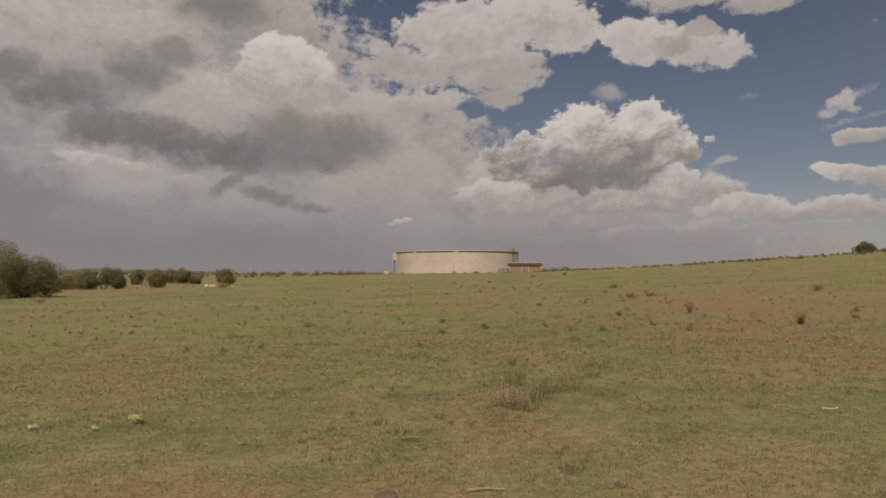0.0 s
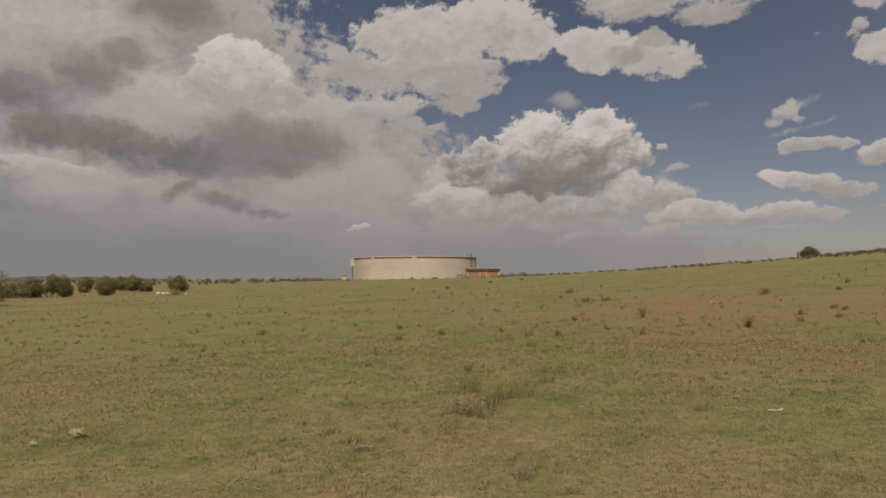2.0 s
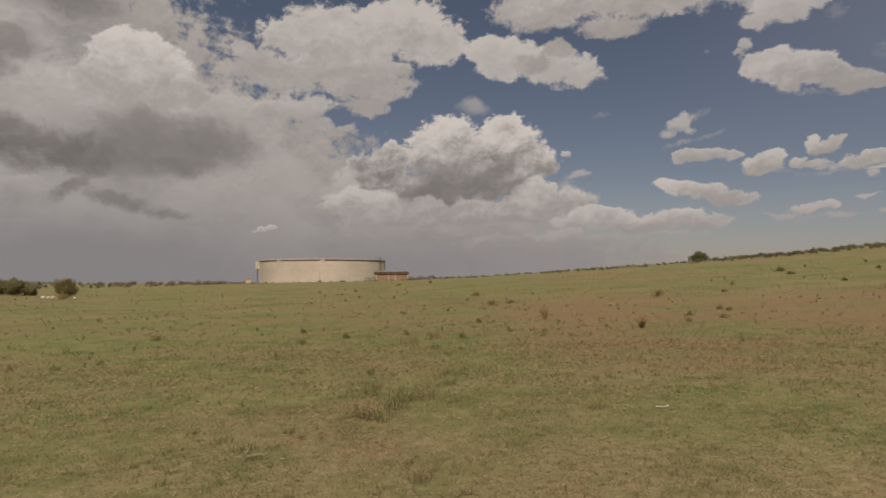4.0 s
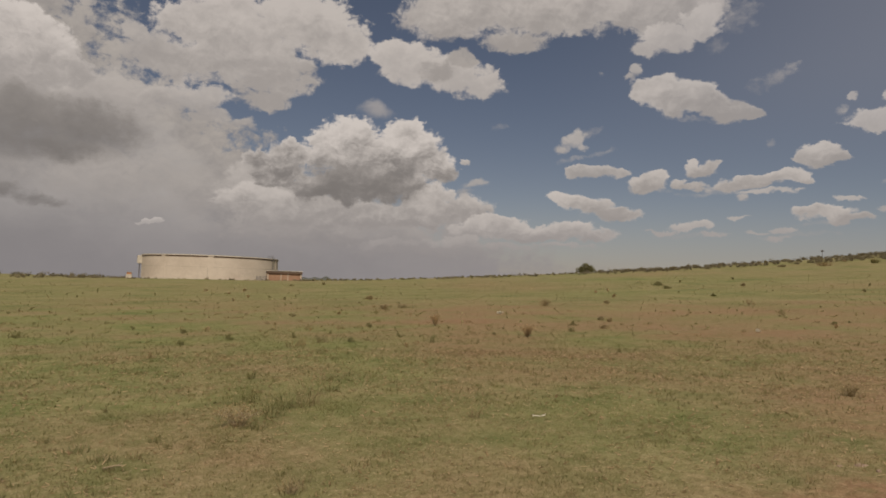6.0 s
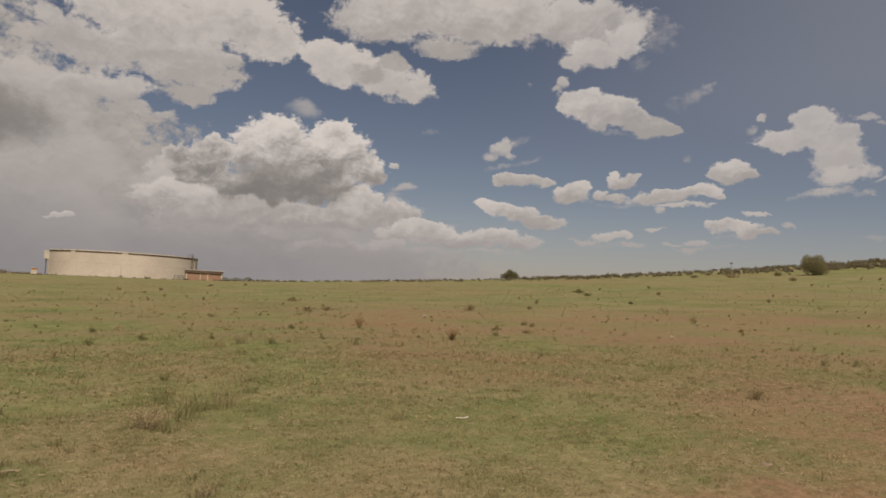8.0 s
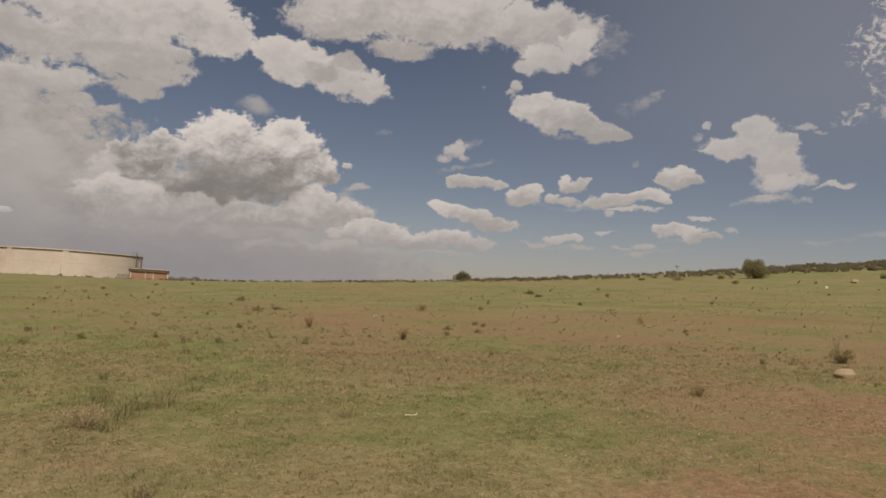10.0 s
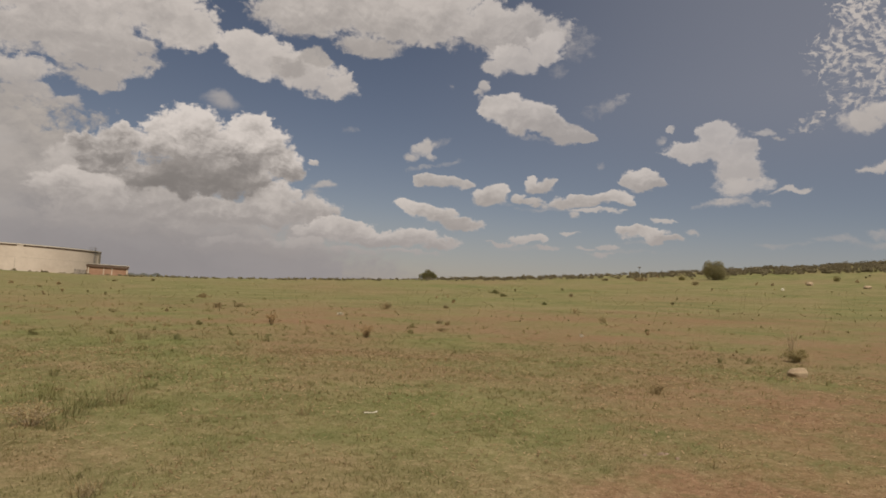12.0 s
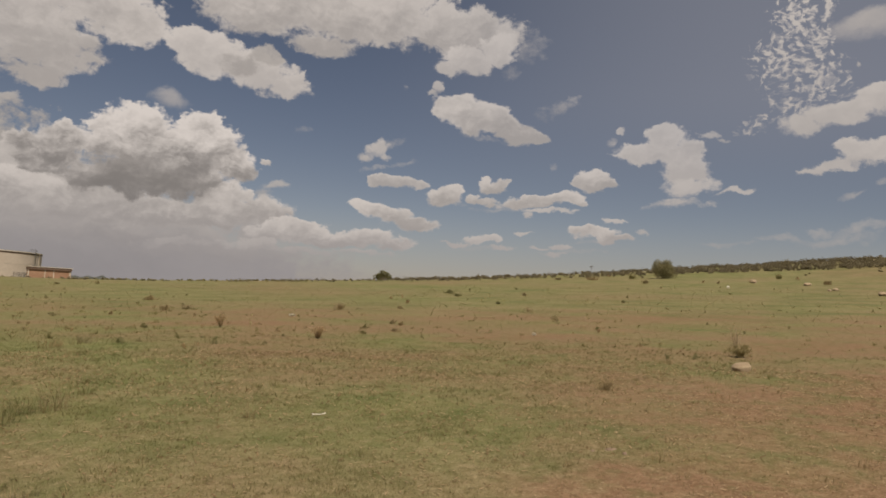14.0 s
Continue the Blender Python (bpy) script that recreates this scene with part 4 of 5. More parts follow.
def heath_tuft(x, y, wide, high):
    rng, d = rng_next(), math.hypot(x, y)
    wide, high = (wide, high) if d < 60 else (wide * 0.85, high * 0.8)
    cs, ss = lobes_of(rng, wide, high, 0.0, 6)
    n = int(min(260, 50 + 110 * wide))
    tuft_thing("low_shrub", "low dark green woody shrublet", "shrub", x, y, leaf_cloud(rng, cs, ss, n, max(0.012, min(0.10, d * 0.0011))), (LEAF_OLIVE if rng.uniform() < 0.45 else LEAF_DRY), "foliage")


DRY_MIX = leafy("browned_grass", (0.19, 0.155, 0.08), (0.31, 0.255, 0.145), (0.34, 0.28, 0.16), 0.25)

# heath
heath_tuft(13.86, 6.58, 0.12, 0.08)
heath_tuft(4.81, 8.10, 0.12, 0.08)
heath_tuft(-0.69, 9.39, 0.12, 0.08)
heath_tuft(15.04, 9.91, 0.15, 0.09)
heath_tuft(2.37, 10.26, 0.14, 0.08)
heath_tuft(16.40, 10.76, 0.14, 0.08)
heath_tuft(8.20, 11.88, 0.12, 0.12)
heath_tuft(5.07, 15.75, 0.12, 0.09)
heath_tuft(19.51, 16.22, 0.32, 0.08)
heath_tuft(5.54, 16.35, 0.12, 0.08)
heath_tuft(-4.78, 16.98, 0.17, 0.11)
heath_tuft(-4.23, 18.71, 0.22, 0.16)
heath_tuft(-11.11, 20.91, 0.50, 0.09)
heath_tuft(22.42, 21.15, 0.75, 0.43)
heath_tuft(3.67, 21.31, 0.14, 0.10)
heath_tuft(0.68, 22.84, 0.31, 0.08)
heath_tuft(-1.54, 23.83, 0.15, 0.10)
heath_tuft(27.95, 28.45, 0.89, 0.30)
heath_tuft(9.21, 28.69, 0.16, 0.16)
heath_tuft(4.27, 30.24, 0.55, 0.19)
heath_tuft(-9.34, 34.27, 0.68, 0.26)
heath_tuft(48.25, 37.85, 0.52, 0.33)
heath_tuft(29.69, 43.54, 0.56, 0.34)
heath_tuft(61.05, 47.38, 0.41, 0.41)
heath_tuft(86.81, 50.52, 0.43, 0.38)
heath_tuft(2.91, 52.87, 0.28, 0.28)
heath_tuft(6.71, 53.07, 0.25, 0.28)
heath_tuft(35.65, 55.31, 0.49, 0.32)
heath_tuft(37.91, 56.72, 0.36, 0.44)
heath_tuft(4.73, 63.27, 0.47, 0.33)
heath_tuft(3.52, 73.94, 0.31, 0.27)
heath_tuft(160.39, 76.69, 1.52, 1.14)
heath_tuft(110.14, 77.93, 0.58, 0.58)
heath_tuft(148.72, 81.18, 2.90, 1.27)
heath_tuft(66.59, 81.39, 0.45, 0.56)
heath_tuft(142.18, 85.55, 1.42, 0.80)
heath_tuft(80.74, 86.22, 0.76, 0.63)
heath_tuft(5.92, 86.28, 0.64, 0.46)
heath_tuft(1.42, 88.01, 0.84, 0.42)
heath_tuft(145.40, 91.35, 1.29, 1.10)
heath_tuft(15.65, 118.01, 1.15, 0.51)
heath_tuft(23.22, 129.86, 1.55, 0.64)
heath_tuft(168.95, 138.45, 1.64, 1.05)
# green
green_tuft(0.99, 5.87, 0.12, 0.09)
green_tuft(-0.98, 5.89, 0.12, 0.10)
green_tuft(-0.98, 6.24, 0.12, 0.08)
green_tuft(-1.38, 6.54, 0.12, 0.09)
green_tuft(-0.44, 6.82, 0.26, 0.15)
green_tuft(0.08, 7.11, 0.13, 0.12)
green_tuft(-0.70, 7.31, 0.22, 0.14)
green_tuft(-0.04, 7.42, 0.12, 0.14)
green_tuft(-3.39, 7.77, 0.12, 0.08)
green_tuft(-1.06, 7.82, 0.12, 0.11)
green_tuft(14.29, 9.05, 0.30, 0.08)
green_tuft(2.25, 9.31, 0.12, 0.08)
green_tuft(13.88, 9.47, 0.23, 0.12)
green_tuft(2.18, 9.93, 0.21, 0.18)
green_tuft(2.37, 11.08, 0.12, 0.12)
green_tuft(1.18, 11.60, 0.13, 0.22)
green_tuft(12.75, 12.47, 0.56, 0.08)
green_tuft(9.31, 13.21, 0.12, 0.12)
green_tuft(-4.93, 15.26, 0.31, 0.09)
green_tuft(2.92, 15.28, 0.41, 0.11)
green_tuft(-4.22, 15.87, 0.30, 0.10)
green_tuft(20.66, 17.29, 0.26, 0.11)
green_tuft(4.07, 17.42, 0.28, 0.21)
green_tuft(-0.01, 18.08, 0.23, 0.21)
green_tuft(5.63, 18.27, 0.18, 0.08)
green_tuft(11.44, 18.90, 0.47, 0.12)
green_tuft(2.81, 18.94, 0.22, 0.12)
green_tuft(1.17, 19.01, 0.26, 0.20)
green_tuft(12.79, 21.01, 0.39, 0.16)
green_tuft(-4.24, 21.54, 0.47, 0.21)
green_tuft(0.01, 21.81, 0.23, 0.18)
green_tuft(5.68, 22.08, 0.31, 0.14)
green_tuft(35.97, 40.18, 0.46, 0.23)
green_tuft(47.39, 59.84, 0.98, 0.41)
green_tuft(56.92, 73.80, 1.79, 0.50)
green_tuft(168.98, 85.50, 1.42, 1.42)
green_tuft(160.99, 123.56, 2.17, 1.52)
# dry
dry_tuft(1.32, 5.00, 0.12, 0.08)
dry_tuft(1.01, 5.40, 0.23, 0.14)
dry_tuft(1.11, 5.59, 0.15, 0.12)
dry_tuft(-1.14, 6.47, 0.12, 0.09)
dry_tuft(-0.33, 6.47, 0.12, 0.08)
dry_tuft(-0.17, 6.80, 0.14, 0.11)
dry_tuft(9.00, 7.18, 0.33, 0.19)
dry_tuft(3.39, 7.45, 0.12, 0.25)
dry_tuft(-0.96, 7.46, 0.12, 0.08)
dry_tuft(-2.26, 9.04, 0.12, 0.08)
dry_tuft(1.16, 10.14, 0.16, 0.14)
dry_tuft(-0.53, 15.28, 0.21, 0.14)
dry_tuft(-5.83, 15.46, 0.25, 0.19)
dry_tuft(13.05, 19.60, 0.30, 0.25)
dry_tuft(-9.34, 20.47, 0.24, 0.10)
dry_tuft(15.13, 22.29, 0.29, 0.23)
dry_tuft(15.34, 23.28, 0.32, 0.23)
dry_tuft(6.77, 32.35, 0.24, 0.14)
dry_tuft(18.51, 33.72, 0.58, 0.49)
dry_tuft(24.29, 36.27, 0.47, 0.23)
dry_tuft(10.09, 36.45, 0.52, 0.36)
dry_tuft(11.40, 37.10, 0.74, 0.25)
dry_tuft(20.72, 37.61, 0.59, 0.41)
dry_tuft(13.04, 51.58, 1.12, 0.34)
dry_tuft(57.22, 59.44, 0.53, 0.44)
dry_tuft(144.97, 63.31, 1.52, 1.02)
dry_tuft(137.84, 102.09, 1.65, 1.10)
dry_tuft(150.99, 130.06, 3.84, 1.49)
dry_tuft(149.34, 141.69, 2.20, 0.88)


def build_shrub(x, y, wide, high, mat, seed, label, leaves, leaf, twigs=14, upright=1.0):
    """A twiggy field shrub: stems from one foot, small leaves on the outer half."""
    rng = np.random.default_rng(seed)
    s = tagged(empty_at("shrub", x, y, terrain(x, y) - 0.01), label, "shrub")
    bm, tips = bmesh.new(), []
    for i in range(twigs):
        a, k = rng.uniform(0, 6.283), rng.uniform(0.3, 1.0)
        p1 = Vector((wide * 0.2 * k * math.cos(a), wide * 0.2 * k * math.sin(a), high * rng.uniform(0.3, 0.5)))
        p2 = Vector((wide * 0.48 * k * math.cos(a + 0.3), wide * 0.48 * k * math.sin(a + 0.3), high * (1.0 - 0.35 * k * k / upright) * rng.uniform(0.8, 1.0)))
        thick = min(0.008, 0.014 * high)
        add_rod(bm, (0.02 * math.cos(a), 0.02 * math.sin(a), -0.02), p1, thick, thick * 0.75, 4)
        add_rod(bm, p1, p2, thick * 0.75, thick * 0.25, 4)
        tips += [p2, (p1 + p2) / 2, p1 * 0.35 + p2 * 0.65, p1, p1 * 0.6]
    part("stem", bm, TWIG, s)
    ob = new("foliage", quads_mesh("foliage", leaf_cloud(rng, [tuple(t) for t in tips], [wide * 0.11] * len(tips), leaves, leaf), mat))
    ob.parent = s
    return s


build_shrub(8.1, 22.3, 0.40, 0.40, LEAF_DRY, 61, "upright browned shrub on a bare patch", 1300, 0.017, 20, 1.6)
build_shrub(9.3, 17.7, 0.55, 0.38, LEAF_DRY, 62, "spreading brown shrub at the edge of bare soil", 1500, 0.016, 26)
build_shrub(9.05, 7.2, 0.34, 0.17, DRY_MIX, 63, "grey-brown dry shrublet on red soil", 500, 0.012, 16)
build_shrub(15.85, 8.9, 0.72, 0.28, LEAF_OLIVE, 64, "dark green weed behind a pale stone", 1100, 0.024, 22)
build_shrub(16.6, 9.4, 0.60, 0.80, LEAF_DRY, 65, "tall thin brown weed with airy stems", 380, 0.011, 12, 1.6)
build_shrub(-28.4, 47.9, 1.3, 0.42, LEAF_DRY, 71, "low reddish-brown shrub before the trees", 1500, 0.03, 24)
build_shrub(-29.6, 91.0, 2.6, 0.55, LEAF_DRY, 72, "low reddish shrub among pale rubble", 1500, 0.06, 24)
build_shrub(-60.0, 108.0, 4.6, 1.9, LEAF_DRY, 73, "brownish bush between darker thorn trees", 5000, 0.08, 30)
build_shrub(1.01, 5.34, 0.27, 0.12, STRAW, 67, "bleached dead stems beside short turf", 160, 0.008, 30)
build_shrub(1.30, 4.92, 0.16, 0.08, STRAW, 68, "small bleached dead twig on the turf", 60, 0.008, 14)
# the mixed clump of dead and green stems
build_shrub(0.78, 7.95, 0.62, 0.26, STRAW, 66, "low tangle of bleached dead stems", 650, 0.014, 44)
green_tuft(1.12, 8.35, 0.42, 0.36)
green_tuft(1.40, 8.75, 0.24, 0.34)
dry_tuft(1.70, 8.9, 0.34, 0.36)
green_tuft(0.95, 7.75, 0.28, 0.16)
green_tuft(0.90, 9.4, 0.5, 0.34)
green_tuft(6.1, 16.8, 0.40, 0.24)
dry_tuft(2.6, 16.6, 0.7, 0.30)
dry_tuft(3.3, 17.4, 0.6, 0.26)


# ---- stones and litter ----
def build_stone(x, y, sx, sy, sz, seed, mat=STONE, label="pale flat-topped stone on bare soil", turn=0.0):
    # an angular block: the hull of a few points, worn along its edges
    rng = np.random.default_rng(int(seed) + 900)
    bm = bmesh.new()
    for k in range(3):
        grow, z = ((0.80, 0.0), (1.0, 0.50), (0.66, 1.0))[k]
        for i in range(7):
            a = 0.9 * i + rng.uniform(-0.25, 0.25)
            q = grow * rng.uniform(0.86, 1.0) / max(abs(math.cos(a)), abs(math.sin(a))) ** 0.6
            bm.verts.new((q * sx * 0.5 * math.cos(a), q * sy * 0.5 * math.sin(a), sz * (z + (0.10 * math.cos(a) if k else 0.0) + rng.uniform(-0.05, 0.05))))
    hull = bmesh.ops.convex_hull(bm, input=bm.verts[:])
    loose = [v for v in bm.verts if not v.link_faces]
    bmesh.ops.delete(bm, geom=loose, context="VERTS")
    bmesh.ops.bevel(bm, geom=bm.edges[:], offset=min(sx, sz) * 0.05, segments=2, affect="EDGES", clamp_overlap=True)
    me = bpy.data.meshes.new("stone")
    bm.to_mesh(me)
    bm.free()
    me.materials.append(mat)
    ob = new("stone", me)
    ob.matrix_basis = pose(x, y, terrain(x, y) - 0.012, 0, 0, turn)
    return tagged(ob, label, "stone")


build_stone(13.45, 7.5, 0.40, 0.30, 0.17, 1.0, turn=-50)
build_stone(5.6, 4.55, 0.07, 0.05, 0.02, 2.0, SOILSTONE, label="small flat pinkish stone sunk in soil")
build_stone(5.8, 4.5, 0.17, 0.10, 0.02, 3.0, SOILSTONE, label="flat reddish stone sunk in soil")
build_stone(5.75, 4.3, 0.05, 0.04, 0.03, 4.0, SOILSTONE, label="small rounded stone on bare soil")
build_stone(139.4, 64.8, 2.0, 1.3, 0.6, 5.0, label="low pale slab on the upper slope")
build_stone(121.4, 71.0, 0.6, 0.5, 0.4, 6.0, WHITE, "bright white stone on the slope")
build_stone(148.0, 80.5, 1.8, 1.3, 0.8, 8.0, label="pale boulder among shrubs on the slope")

build_stone(-0.40, 4.86, 0.18, 0.15, 0.06, 9.0, BARK, "dark earthy clod on the turf")
build_stone(-2.31, 9.19, 0.10, 0.08, 0.04, 10.0, SOILSTONE, "small brown clod on dry grass")
build_stone(99.0, 36.5, 1.7, 1.0, 0.5, 11.0, label="long pale slab on the slope", turn=20)
build_stone(117.5, 50.1, 1.3, 0.9, 0.4, 12.0, label="low pale stone on the slope")
build_stone(114.0, 49.5, 0.8, 0.6, 0.35, 13.0, label="small pale stone beside a larger one")
for px, py, sx in ((-34.3, 98.4, 0.6), (-33.4, 97.6, 0.45), (-31.6, 94.0, 0.7), (-30.3, 91.6, 0.5), (-28.6, 92.4, 0.4)):
    build_stone(px, py, sx, sx * 0.8, sx * 0.5, 20.0 + px, WHITE, "pale rubble on the grass near the trees")


def build_litter(x, y, wide, high, mat, seed, label, long=1.6):
    """A crumpled scrap lying on the turf."""
    bm = bmesh.new()
    n = 7
    grid = [[bm.verts.new(((i / n - 0.5) * wide * long * (0.7 + 0.4 * noise.noise((j * 0.6, seed, 1))), (j / n - 0.5) * wide,
                           high * (0.55 + 0.9 * noise.noise((i * 0.75 + seed, j * 0.75, seed))))) for j in range(n + 1)] for i in range(n + 1)]
    for i in range(n):
        for j in range(n):
            bm.faces.new((grid[i][j], grid[i + 1][j], grid[i + 1][j + 1], grid[i][j + 1]))
    bmesh.ops.solidify(bm, geom=bm.faces[:], thickness=0.006)
    me = bpy.data.meshes.new("litter")
    bm.to_mesh(me)
    bm.free()
    me.materials.append(mat)
    ob = new("litter", me)
    ob.matrix_basis = pose(x, y, terrain(x, y) + 0.01, 0, 0, seed * 40)
    return tagged(ob, label, "litter")


build_litter(-3.47, 7.73, 0.11, 0.10, YELLOW, 1.0, "crumpled yellow and white plastic scrap on grass")
build_litter(-4.53, 7.54, 0.09, 0.06, WHITE, 2.0, "flattened off-white scrap on dry grass")
build_litter(-3.78, 7.43, 0.07, 0.05, WHITE, 3.0, "small white scrap on dry grass")
build_litter(16.0, 15.9, 0.13, 0.11, WHITE, 4.0, "small bright white scrap on bare soil", 1.2)
build_litter(12.9, 27.4, 0.18, 0.15, WHITE, 5.0, "white scrap beside a tuft")
build_litter(-44.5, 93.0, 0.5, 0.4, WHITE, 6.0, "white scrap near the trees")
build_litter(-39.0, 86.8, 0.45, 0.4, WHITE, 7.0, "white scrap on the grass before the trees")


def build_bone(x, y, turn):
    bm = bmesh.new()
    add_rod(bm, (-0.06, 0, 0.022), (0.035, 0.004, 0.020), 0.007, 0.006, 8)
    add_rod(bm, (0.035, 0.004, 0.020), (0.085, 0.03, 0.032), 0.006, 0.009, 8)
    for p in ((-0.068, 0.012, 0.022), (-0.068, -0.012, 0.02), (0.09, 0.034, 0.034)):
        bmesh.ops.create_icosphere(bm, subdivisions=2, radius=0.010, matrix=Matrix.Translation(p))
    me = bpy.data.meshes.new("bone")
    bm.to_mesh(me)
    bm.free()
    me.materials.append(WHITE)
    me.shade_smooth()
    ob = new("bone", me)
    ob.matrix_basis = pose(x, y, terrain(x, y) - 0.004, 0, 0, turn) @ Matrix.Scale(0.85, 4)
    return tagged(ob, "bleached white bone lying on the turf", "bone")


build_bone(4.1, 7.25, -25)


def build_stick(x, y, long, turn):
    bm = bmesh.new()
    add_rod(bm, (-long * 0.5, 0, 0.016), (0.02, 0.012, 0.02), 0.009, 0.008, 7)
    add_rod(bm, (0.02, 0.012, 0.02), (long * 0.5, -0.01, 0.018), 0.008, 0.005, 7)
    add_rod(bm, (0.04, 0.01, 0.02), (0.10, 0.05, 0.035), 0.005, 0.003, 5)
    me = bpy.data.meshes.new("stick")
    bm.to_mesh(me)
    bm.free()
    me.materials.append(TWIG)
    ob = new("stick", me)
    ob.matrix_basis = pose(x, y, terrain(x, y), 0, 0, turn)
    return tagged(ob, "pale dry stick lying on the turf", "stick")


build_stick(0.31, 4.93, 0.27, 4)
build_stick(-0.32, 6.54, 0.16, 25)


# ---- short turf ----
def turf(name, r0, r1, count, high, thin, seed, label, per=6, fade=1e-6):
    """Fine blades in small bunches over a fan of the pasture, thinner on the bare soil."""
    rng = np.random.default_rng(seed)
    r = np.sqrt(rng.uniform(r0 * r0, r1 * r1, count))
    a = np.radians(rng.uniform(-58, 92, count))
    x, y = r * np.sin(a), r * np.cos(a)
    keep = np.ones(count)
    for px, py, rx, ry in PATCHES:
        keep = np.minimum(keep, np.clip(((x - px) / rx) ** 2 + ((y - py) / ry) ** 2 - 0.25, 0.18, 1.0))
    keep *= np.clip((r1 - r) / fade, 0.0, 1.0)
    lump = np.array([0.5 + 0.5 * noise.noise((u * 1.1, v * 1.1, 11.0)) for u, v in zip(x, y)])
    ok = rng.uniform(0, 1, count) < keep * (0.35 + lump * 0.9)
    x, y, lump = x[ok], y[ok], lump[ok]
    z = np.array([terrain(u, v) for u, v in zip(x, y)])
    n = len(x) * per
    foot = np.repeat(np.stack([x, y, z - 0.006], 1), per, 0) + rng.normal(size=(n, 3)) * np.array([0.022, 0.022, 0])
    b = rng.uniform(0, 6.283, n)
    h = high * rng.uniform(0.35, 1.25, n) * np.repeat(0.6 + 0.8 * lump, per)
    lean = rng.uniform(0.2, 1.3, n) * h
    side = np.stack([-np.sin(b), np.cos(b), np.zeros(n)], 1) * (thin * rng.uniform(0.6, 1.4, n))[:, None]
    tip = foot + np.stack([np.cos(b) * lean, np.sin(b) * lean, h], 1)
    tri = np.stack([foot - side, foot + side, tip], 1).reshape(-1, 3)
    return tagged(new(name, quads_mesh(name, tri, BLADES, 3)), label, "grass", kind="stuff")


turf("short_grass", 2.6, 9.5, 46000, 0.030, 0.0022, 71, "short grazed grass, green mixed with dry straw")
turf("farther_grass", 9.5, 24.0, 60000, 0.045, 0.0050, 72, "short grazed grass over the middle of the pasture", 4, 9.0)
turf("outer_grass", 15.0, 70.0, 42000, 0.05, 0.008, 73, "short grazed grass on the outer pasture", 3, 40.0)
turf("far_grass", 40.0, 170.0, 42000, 0.07, 0.022, 74, "short grazed grass of the far pasture", 3, 60.0)


def straw_litter(name, r0, r1, count, seed):
    """Cut straw, dead leaf scraps and crumbs lying loose on the turf."""
    rng = np.random.default_rng(seed)
    r = np.sqrt(rng.uniform(r0 * r0, r1 * r1, count))
    a = np.radians(rng.uniform(-58, 92, count))
    x, y = r * np.sin(a), r * np.cos(a)
    lump = np.array([noise.noise((u * 0.7, v * 0.7, 23.0)) for u, v in zip(x, y)])
    ok = rng.uniform(-0.6, 0.5, count) < lump
    x, y, r = x[ok], y[ok], r[ok]
    n = len(x)
    p = np.stack([x, y, np.array([terrain(u, v) for u, v in zip(x, y)]) + 0.008], 1)
    b = rng.uniform(0, 6.283, n)
    long = rng.uniform(0.012, 0.05, n) * (0.6 + r / 12.0)
    along = np.stack([np.cos(b), np.sin(b), rng.uniform(-0.1, 0.5, n)], 1) * long[:, None]
    side = np.stack([-np.sin(b), np.cos(b), rng.uniform(-0.6, 0.6, n)], 1) * (rng.uniform(0.002, 0.006, n) * (0.6 + r / 12.0))[:, None]
    quad = np.stack([p - side, p + side, p + along + side * 0.6, p + along - side * 0.6], 1).reshape(-1, 3)
    return tagged(new(name, quads_mesh(name, quad, LITTER_STRAW)), "loose dry straw and crumbs on the turf", "straw", kind="stuff")


LITTER_STRAW = leafy("loose_straw", (0.20, 0.15, 0.085), (0.40, 0.325, 0.21), (0.10, 0.06, 0.035), 0.3)
straw_litter("loose_straw", 2.6, 16.0, 70000, 81)


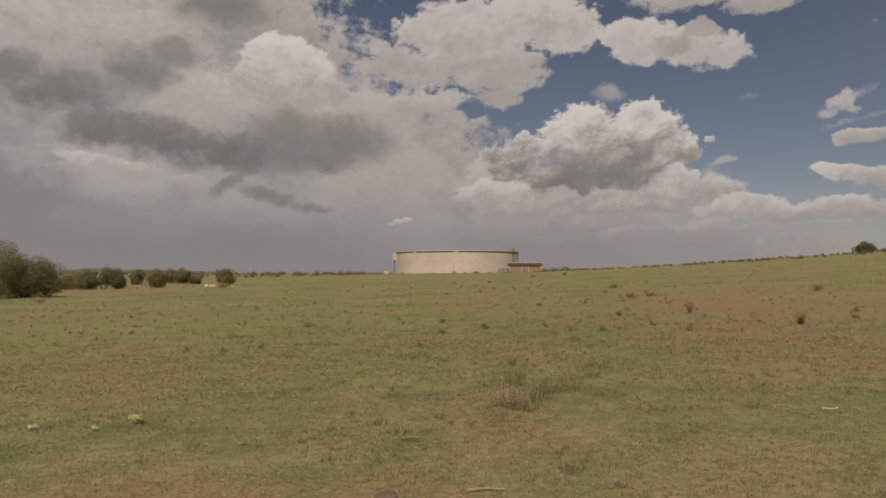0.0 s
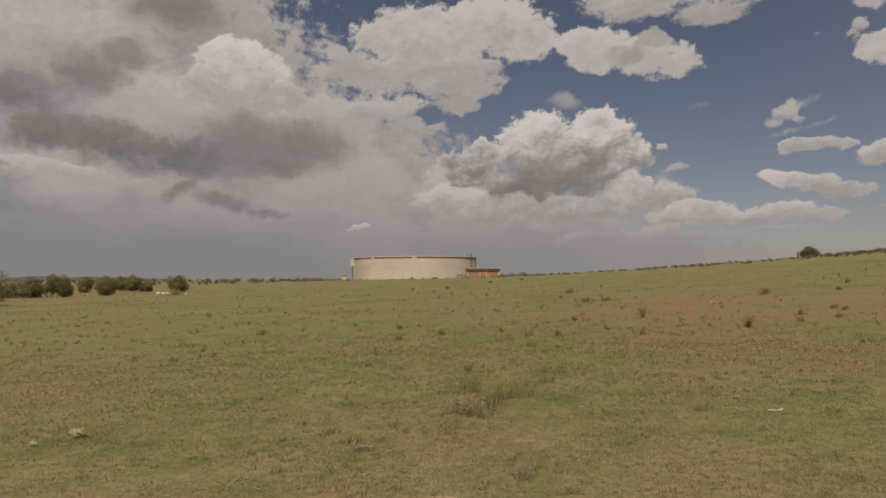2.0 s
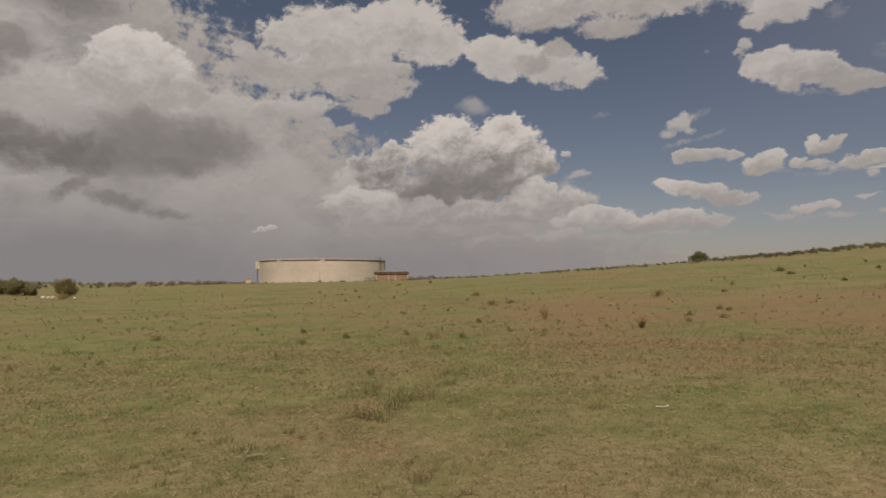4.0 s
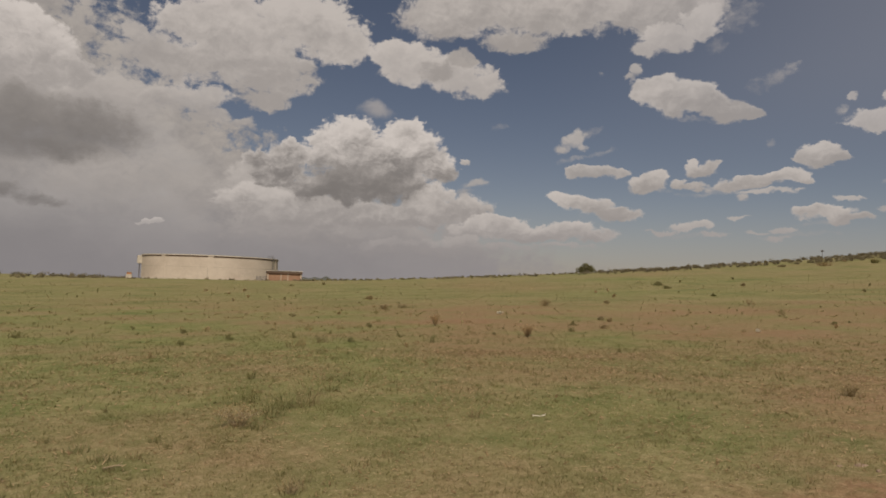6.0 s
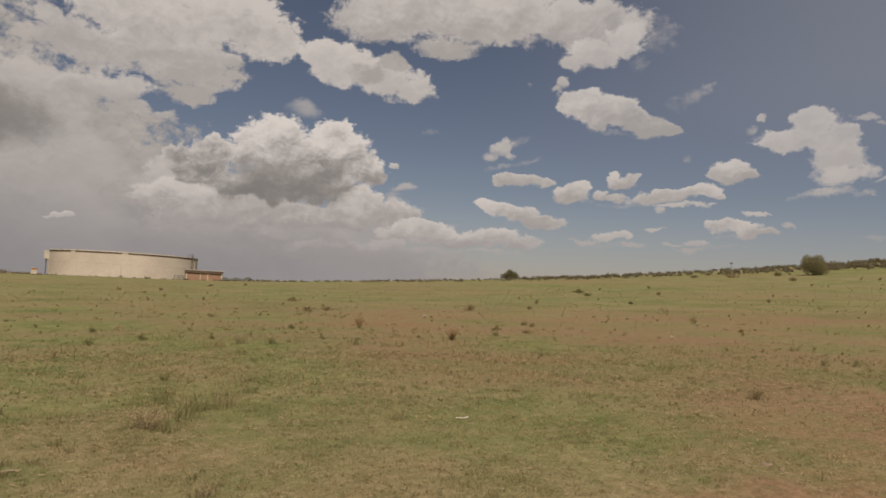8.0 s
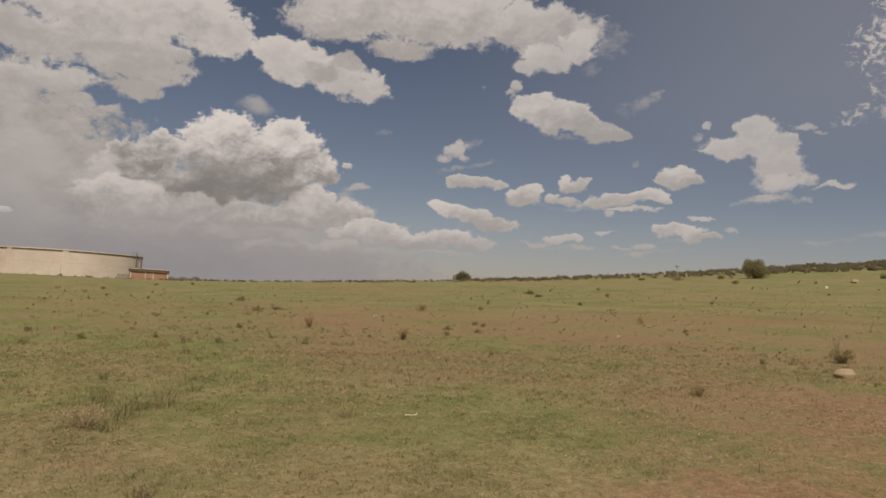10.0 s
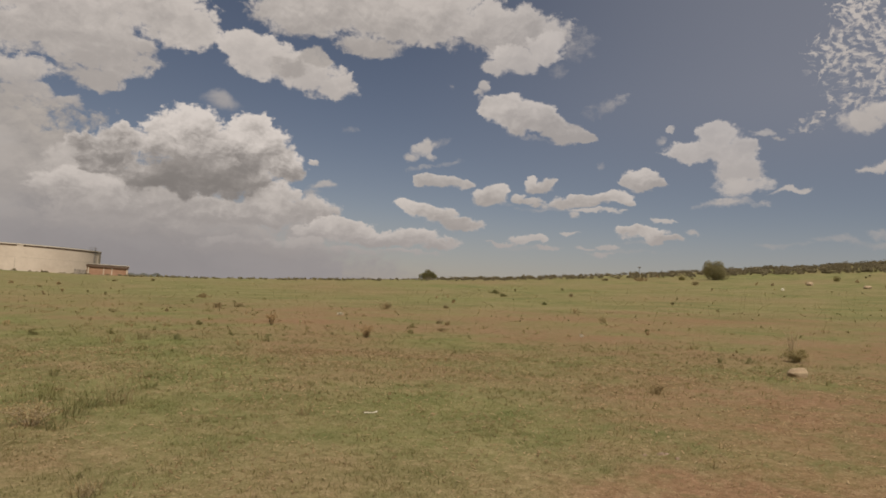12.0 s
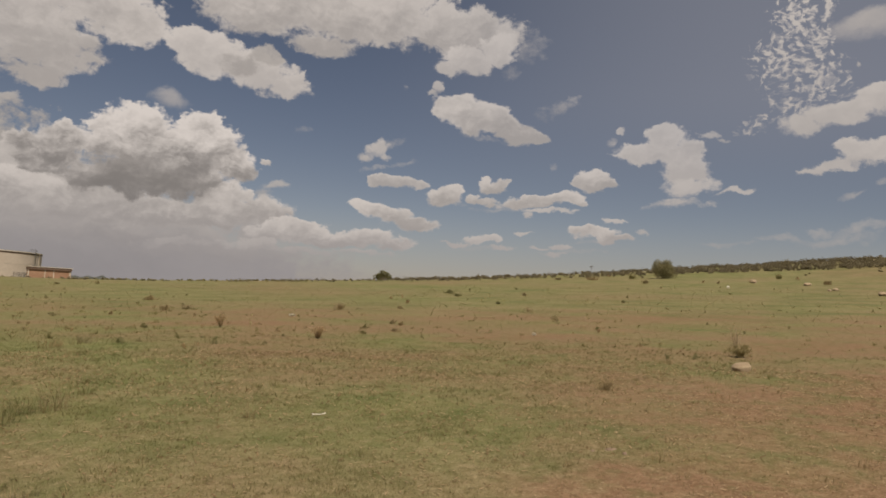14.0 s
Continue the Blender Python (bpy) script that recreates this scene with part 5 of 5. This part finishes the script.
# ---- small scrub and coarse tufts scattered over the far pasture ----
def field_specks(name, label, count, r0, r1, low, high, mat, seed):
    rng = np.random.default_rng(seed)
    out = []
    while len(out) < count:
        r = r0 + (r1 - r0) * rng.uniform() ** 1.3
        a = radians(rng.uniform(-50, 88))
        x, y = r * math.sin(a), r * math.cos(a)
        # they gather in loose drifts
        if rng.uniform(-0.35, 0.35) > noise.noise((x * 0.05, y * 0.05, 5.0)):
            continue
        h = rng.uniform(low, high) * (0.6 + r / 90.0)
        cs, ss = lobes_of(rng, h * rng.uniform(1.5, 4.0), h, 0.0, 4)
        out.append(leaf_cloud(rng, cs, ss, 18, 0.016 + r * 0.0009) + np.array([x, y, terrain(x, y) - 0.02]))
    return tagged(new(name, quads_mesh(name, np.concatenate(out), mat)), label, "grass", kind="stuff")


field_specks("coarse_tufts", "scattered coarse olive tufts on the far pasture", 260, 20.0, 150.0, 0.04, 0.09, TUFT_PALE, 91)
field_specks("fresh_tufts", "scattered fresh green tufts on the far pasture", 110, 16.0, 140.0, 0.03, 0.08, LEAF_OLIVE, 93)


def sward(name, label, count, r0, r1, low, high, mat, seed, shift):
    """Small upright tufts in drifts over the near and middle pasture."""
    rng = np.random.default_rng(seed)
    out = []
    while len(out) < count:
        r = r0 + (r1 - r0) * rng.uniform() ** 1.4
        a = radians(rng.uniform(-48, 82))
        x, y = r * math.sin(a), r * math.cos(a)
        # fewer on the barer side
        if rng.uniform(-0.3, 0.35) + max(0.0, x - 4.0) * 0.02 > noise.noise((x * 0.16, y * 0.16, shift)):
            continue
        h = rng.uniform(low, high) * (0.8 + r / 60.0)
        out.append(blades_of(rng, h * rng.uniform(0.9, 2.6), h, 16, max(0.0022, r * 0.00028), 0.9) + np.array([x, y, terrain(x, y)]))
    return tagged(new(name, quads_mesh(name, np.concatenate(out), mat)), label, "grass", kind="stuff")


sward("small_green_tufts", "small green tufts standing in the short turf", 620, 4.5, 42.0, 0.05, 0.13, LEAF_GRASS, 95, 31.0)
sward("small_dry_tufts", "small straw-coloured tufts standing in the short turf", 420, 4.5, 42.0, 0.05, 0.14, DRY_MIX, 96, 47.0)
